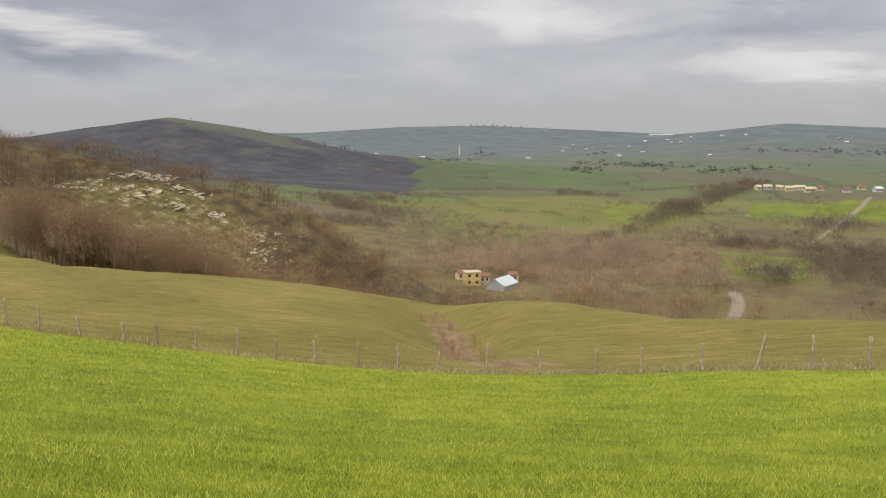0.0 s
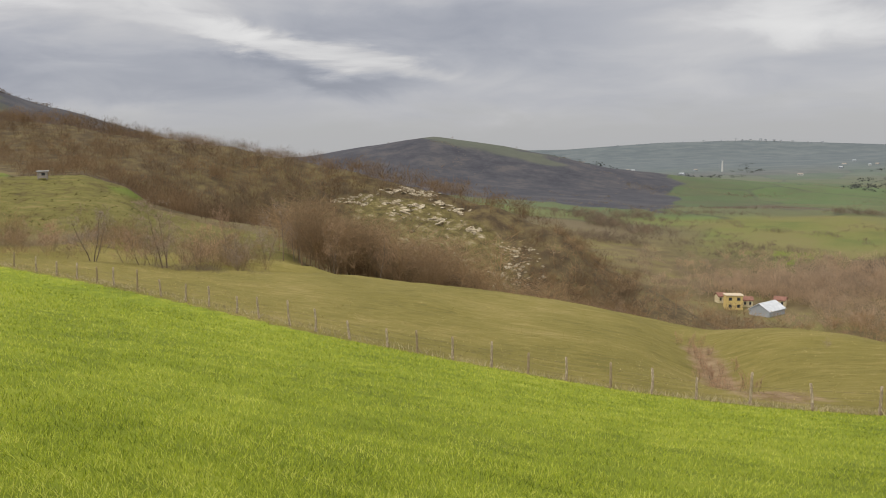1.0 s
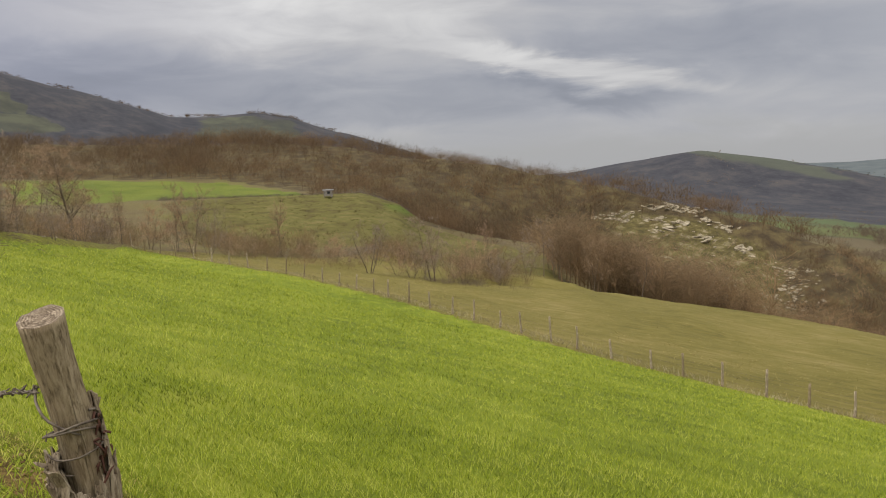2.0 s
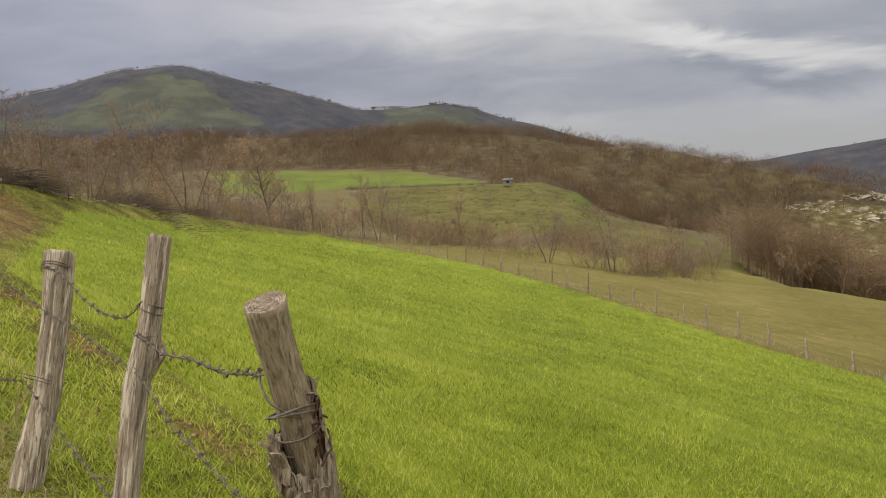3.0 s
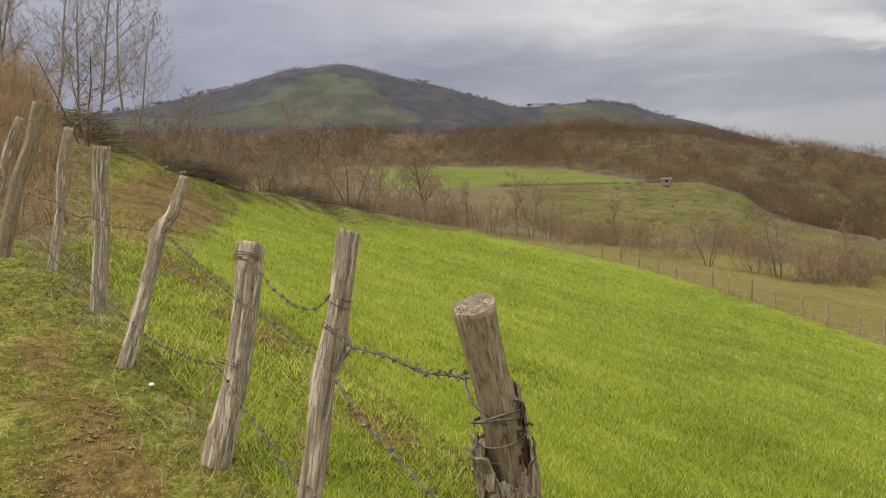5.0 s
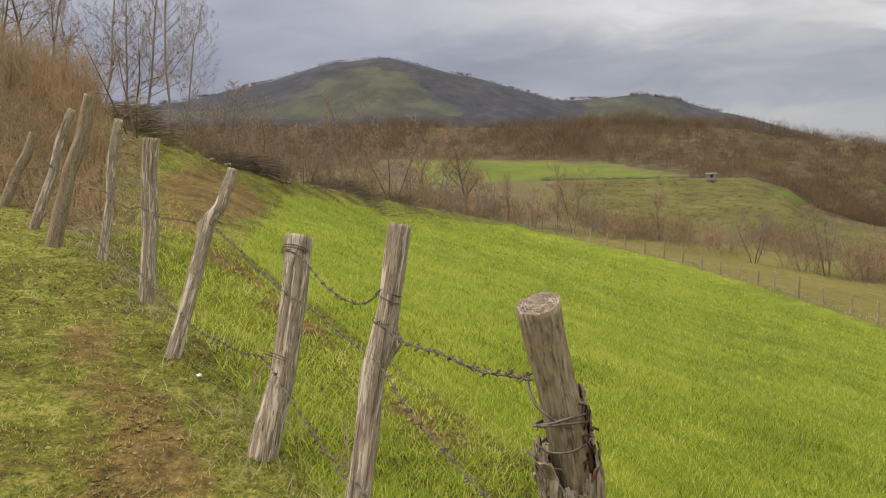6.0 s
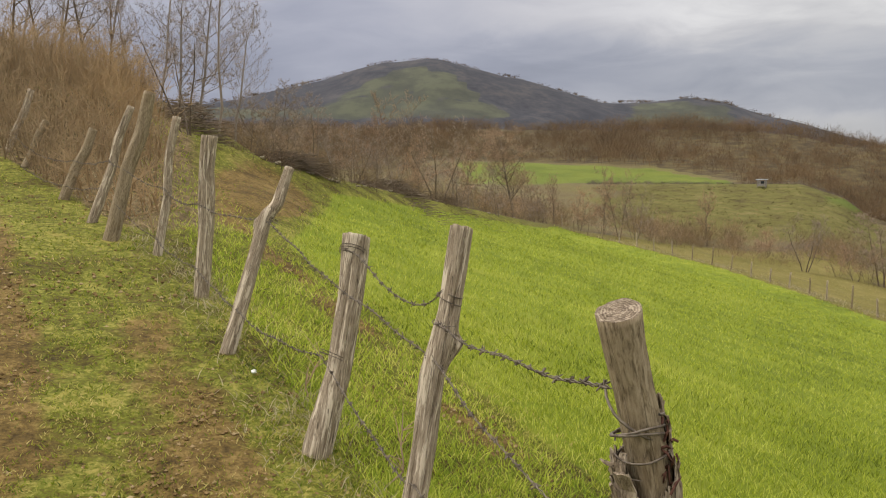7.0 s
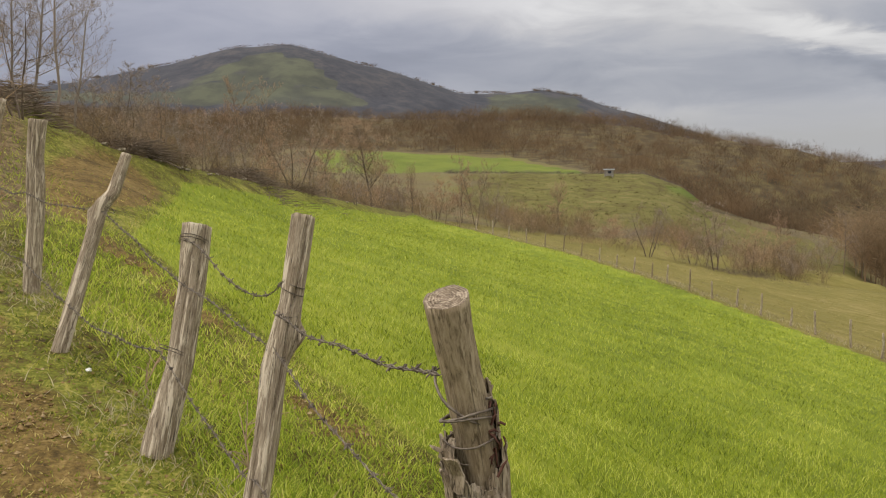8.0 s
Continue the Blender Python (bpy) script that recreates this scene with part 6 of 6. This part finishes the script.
# ---------------------------------------------------------------- grass
def grass_material(name, stops, translucent=0.45, rows=0.0):
    m, nt, bsdf = material(name, 0.6, 0.25)
    geo = node(nt, "ShaderNodeNewGeometry")
    pos = geo.outputs["Position"]
    v = calc(nt, "ADD", calc(nt, "MULTIPLY", geo.outputs["Random Per Island"], 0.45), calc(nt, "MULTIPLY", fuzz(nt, pos, 0.5, 4, 0.6).outputs[0], 0.55))
    if rows:      # growth varies along the drilled rows
        line = fuzz(nt, stretch(nt, pos, 0.35, 2.6, 0), 1.0, 4, 0.6, 0.4).outputs[0]
        v = calc(nt, "MULTIPLY_ADD", calc(nt, "SUBTRACT", line, 0.5), rows, v)
    col = ramp(nt, v, stops)
    nt.links.new(col, bsdf.inputs["Base Color"])
    tr = node(nt, "ShaderNodeBsdfTranslucent", {0: col})
    mx = node(nt, "ShaderNodeMixShader", {0: translucent, 1: bsdf.outputs[0], 2: tr.outputs[0]})
    nt.links.new(mx.outputs[0], nt.nodes["Material Output"].inputs[0])
    return m


WHEAT = grass_material("young_wheat", [(0.26, rgb(0.120, 0.160, 0.016)), (0.45, rgb(0.305, 0.370, 0.032)), (0.60, rgb(0.43, 0.48, 0.056)), (0.76, rgb(0.62, 0.63, 0.15))], rows=0.5)
TURF = grass_material("track_turf", [(0.26, rgb(0.15, 0.21, 0.020)), (0.46, rgb(0.34, 0.43, 0.040)), (0.60, rgb(0.48, 0.53, 0.065)), (0.76, rgb(0.76, 0.71, 0.22))])
STRAW = grass_material("dead_grass", [(0.25, rgb(0.22, 0.185, 0.09)), (0.5, rgb(0.38, 0.33, 0.19)), (0.75, rgb(0.56, 0.50, 0.33))])
WEAR = grass_material("worn_turf", [(0.26, rgb(0.060, 0.095, 0.012)), (0.42, rgb(0.180, 0.235, 0.020)), (0.56, rgb(0.33, 0.345, 0.040)), (0.74, rgb(0.60, 0.50, 0.20))])
PASTURE = grass_material("dry_pasture", [(0.28, rgb(0.17, 0.15, 0.04)), (0.5, rgb(0.29, 0.245, 0.08)), (0.72, rgb(0.47, 0.39, 0.18))])


CLOD, nt, bsdf = material("earth_clods", 0.95, 0.1)
nt.links.new(ramp(nt, node(nt, "ShaderNodeNewGeometry").outputs["Random Per Island"], [(0.0, rgb(0.13, 0.085, 0.035)), (0.7, rgb(0.26, 0.175, 0.08)), (1.0, rgb(0.40, 0.31, 0.18))]), bsdf.inputs["Base Color"])


def blades(name, label, mat, x, y, tall, wide, lean, seed, category="grass"):
    """Bent two-piece blades at the given places, joined."""
    r = np.random.RandomState(seed)
    n = len(x)
    z = height(x, y) + 0.0
    R = np.hypot(x, y)
    z = z + step(60 - R, 0, 40) * (0.022 * waves(x, y, 0.9, 31) * (0.4 + 0.6 * step(R, 1, 5)) + 0.03 * waves(x, y, 3.5, 32)) - 0.01
    h = tall * r.uniform(0.55, 1.25, n)
    a, b = r.uniform(0, 6.283, n), r.uniform(0, 6.283, n)
    l = lean * r.uniform(0.3, 1.2, n) * h
    wx, wy = np.cos(a) * wide / 2, np.sin(a) * wide / 2
    lx, ly = np.cos(b) * l, np.sin(b) * l
    v = np.stack([np.stack([x - wx, y - wy, z], -1), np.stack([x + wx, y + wy, z], -1),
                  np.stack([x + lx * 0.35 - wx * 0.8, y + ly * 0.35 - wy * 0.8, z + h * 0.55], -1), np.stack([x + lx * 0.35 + wx * 0.8, y + ly * 0.35 + wy * 0.8, z + h * 0.55], -1),
                  np.stack([x + lx, y + ly, z + h], -1)], 1).reshape(-1, 3)
    k = np.arange(n)[:, None] * 5
    near = k[R < 11]
    # farther off a single slip of a blade is enough
    far = k[R >= 11]
    f = np.concatenate([near + [0, 1, 3], near + [0, 3, 2], near + [2, 3, 4], far + [0, 1, 4]])
    return tagged(new(name, mesh_from(name, v, f, [mat])), label, category, kind="stuff")


def sow():
    r = np.random.RandomState(101)
    n = 470000
    d = np.exp(r.uniform(math.log(2.2), math.log(98), n))
    az = r.uniform(-34, 82, n)
    x, y = at_az(az, d)
    # drilled in rows that run along the slope
    row = 0.16
    y = np.where(d < 20, np.round((y + 0.06 * x) / row) * row - 0.06 * x + r.normal(0, 0.035, n), y)
    d = np.hypot(x, y)
    ok = r.uniform(0, 1, n) < inside_field(x, y)
    x, y, d = x[ok], y[ok], d[ok]
    blades("wheat", "bright green young wheat in drilled rows", WHEAT, x, y, 0.065 + 0.0011 * d, 0.0028 + 0.00068 * d, 1.0, 102, "crop")

    n = 340000
    d = np.exp(r.uniform(math.log(1.8), math.log(34), n))
    az = r.uniform(40, 100, n)
    x, y = at_az(az, d)
    masks = cover(x, y)
    bare = np.maximum(masks[0][:, 2], 0.95 * masks[4][:, 3])
    tuft = 0.5 + 0.5 * waves(x, y, 0.7, 103)
    lush = step(y, 1.1, 1.5) * (1 - step(y, 2.6, 3.2))
    ok = (y < 3.4 + 0.36 * np.maximum(-x - 12.5, 0)) & (y > -6) & (r.uniform(0, 1, n) < (1 - 0.85 * bare) * np.clip(0.1 + 1.1 * tuft * tuft + lush, 0, 1))
    x, y, d, lush = x[ok], y[ok], d[ok], lush[ok]
    worn = lush < 0.5
    blades("turf", "short uneven worn turf of the track", WEAR, x[worn], y[worn], 0.026 * (1 + 0.03 * d[worn]), 0.0045 + 0.0009 * d[worn], 1.3, 104)
    thin = ~worn & (r.uniform(0, 1, len(x)) < 0.55)
    blades("verge_grass", "longer yellow-green grass on the verge", TURF, x[thin], y[thin], 0.06 * (1 + 0.03 * d[thin]), 0.004 + 0.0008 * d[thin], 1.2, 109)
    # crumbs of earth on the worn places
    n = 15000
    d = np.exp(r.uniform(math.log(2.0), math.log(16), n))
    x, y = at_az(r.uniform(55, 99, n), d)
    ok = (y < 2.9) & (r.uniform(0, 1, n) < 0.12 + 0.9 * cover(x, y)[0][:, 2])
    x, y, d = x[ok], y[ok], d[ok]
    n = len(x)
    size = r.uniform(0.004, 0.016, n) * (0.7 + 0.1 * d)
    corners = np.array([(1, 0, 0), (-1, 0, 0), (0, 1, 0), (0, -1, 0), (0, 0, 0.8), (0, 0, -0.8)])
    c = np.stack([x, y, height(x, y)], -1)[:, None] + corners[None] * size[:, None, None] * r.uniform(0.6, 1.3, (n, 6, 1))
    eight = np.array([(0, 2, 4), (2, 1, 4), (1, 3, 4), (3, 0, 4), (2, 0, 5), (1, 2, 5), (3, 1, 5), (0, 3, 5)])
    tagged(new("earth_crumbs", mesh_from("earth_crumbs", c.reshape(-1, 3), (np.arange(n)[:, None, None] * 6 + eight[None]).reshape(-1, 3), [CLOD], False)), "crumbs of brown earth on the worn track", "earth", kind="stuff")

    # straw along the fence line
    n = 6500
    x = -np.exp(r.uniform(math.log(1.0), math.log(20), n))
    y = 1.12 + 0.06 * np.minimum(0, x + 6) * (x < -6) * 0.9 + r.normal(0, 0.20, n) + 0.12
    ok = r.uniform(0, 1, n) < 0.25 + 0.75 * step(waves(x, y, 1.6, 105), -0.1, 0.4)
    x, y = x[ok], y[ok]
    blades("dead_grass", "tufts of pale dead grass along the fence", STRAW, x, y, 0.075, 0.003 + 0.0008 * np.abs(x), 1.8, 106)

    n = 200000
    x, y = r.uniform(-80, 34, n), r.uniform(30, 100, n)
    ok = (y > poly_y(FENCE, x) - 1.0) & (y < poly_y(BROW, x) + 2) & (r.uniform(0, 1, n) < (1.0 - (y - 40) / 60) * (0.15 + 0.55 * step(waves(x * 0.6, y, 2.2, 110), -0.1, 0.4) * step(poly_y(FENCE, x) + 16 - y, -8, 8)))
    x, y = x[ok], y[ok]
    blades("pasture_grass", "dry olive and straw coloured pasture grass", PASTURE, x, y, 0.10, 0.045, 2.0, 107)
    n = 5000
    t = r.uniform(0, 1, n) * (len(FENCE) - 1)
    i = np.minimum(t.astype(int), len(FENCE) - 2)
    p = FENCE[i] + (FENCE[i + 1] - FENCE[i]) * (t - i)[:, None] + np.stack([r.normal(0, 0.5, n), r.normal(0.5, 0.5, n)], -1)
    blades("fence_grass", "long pale dead grass under the far fence", STRAW, p[:, 0], p[:, 1], 0.30, 0.04, 0.9, 108)


sow()
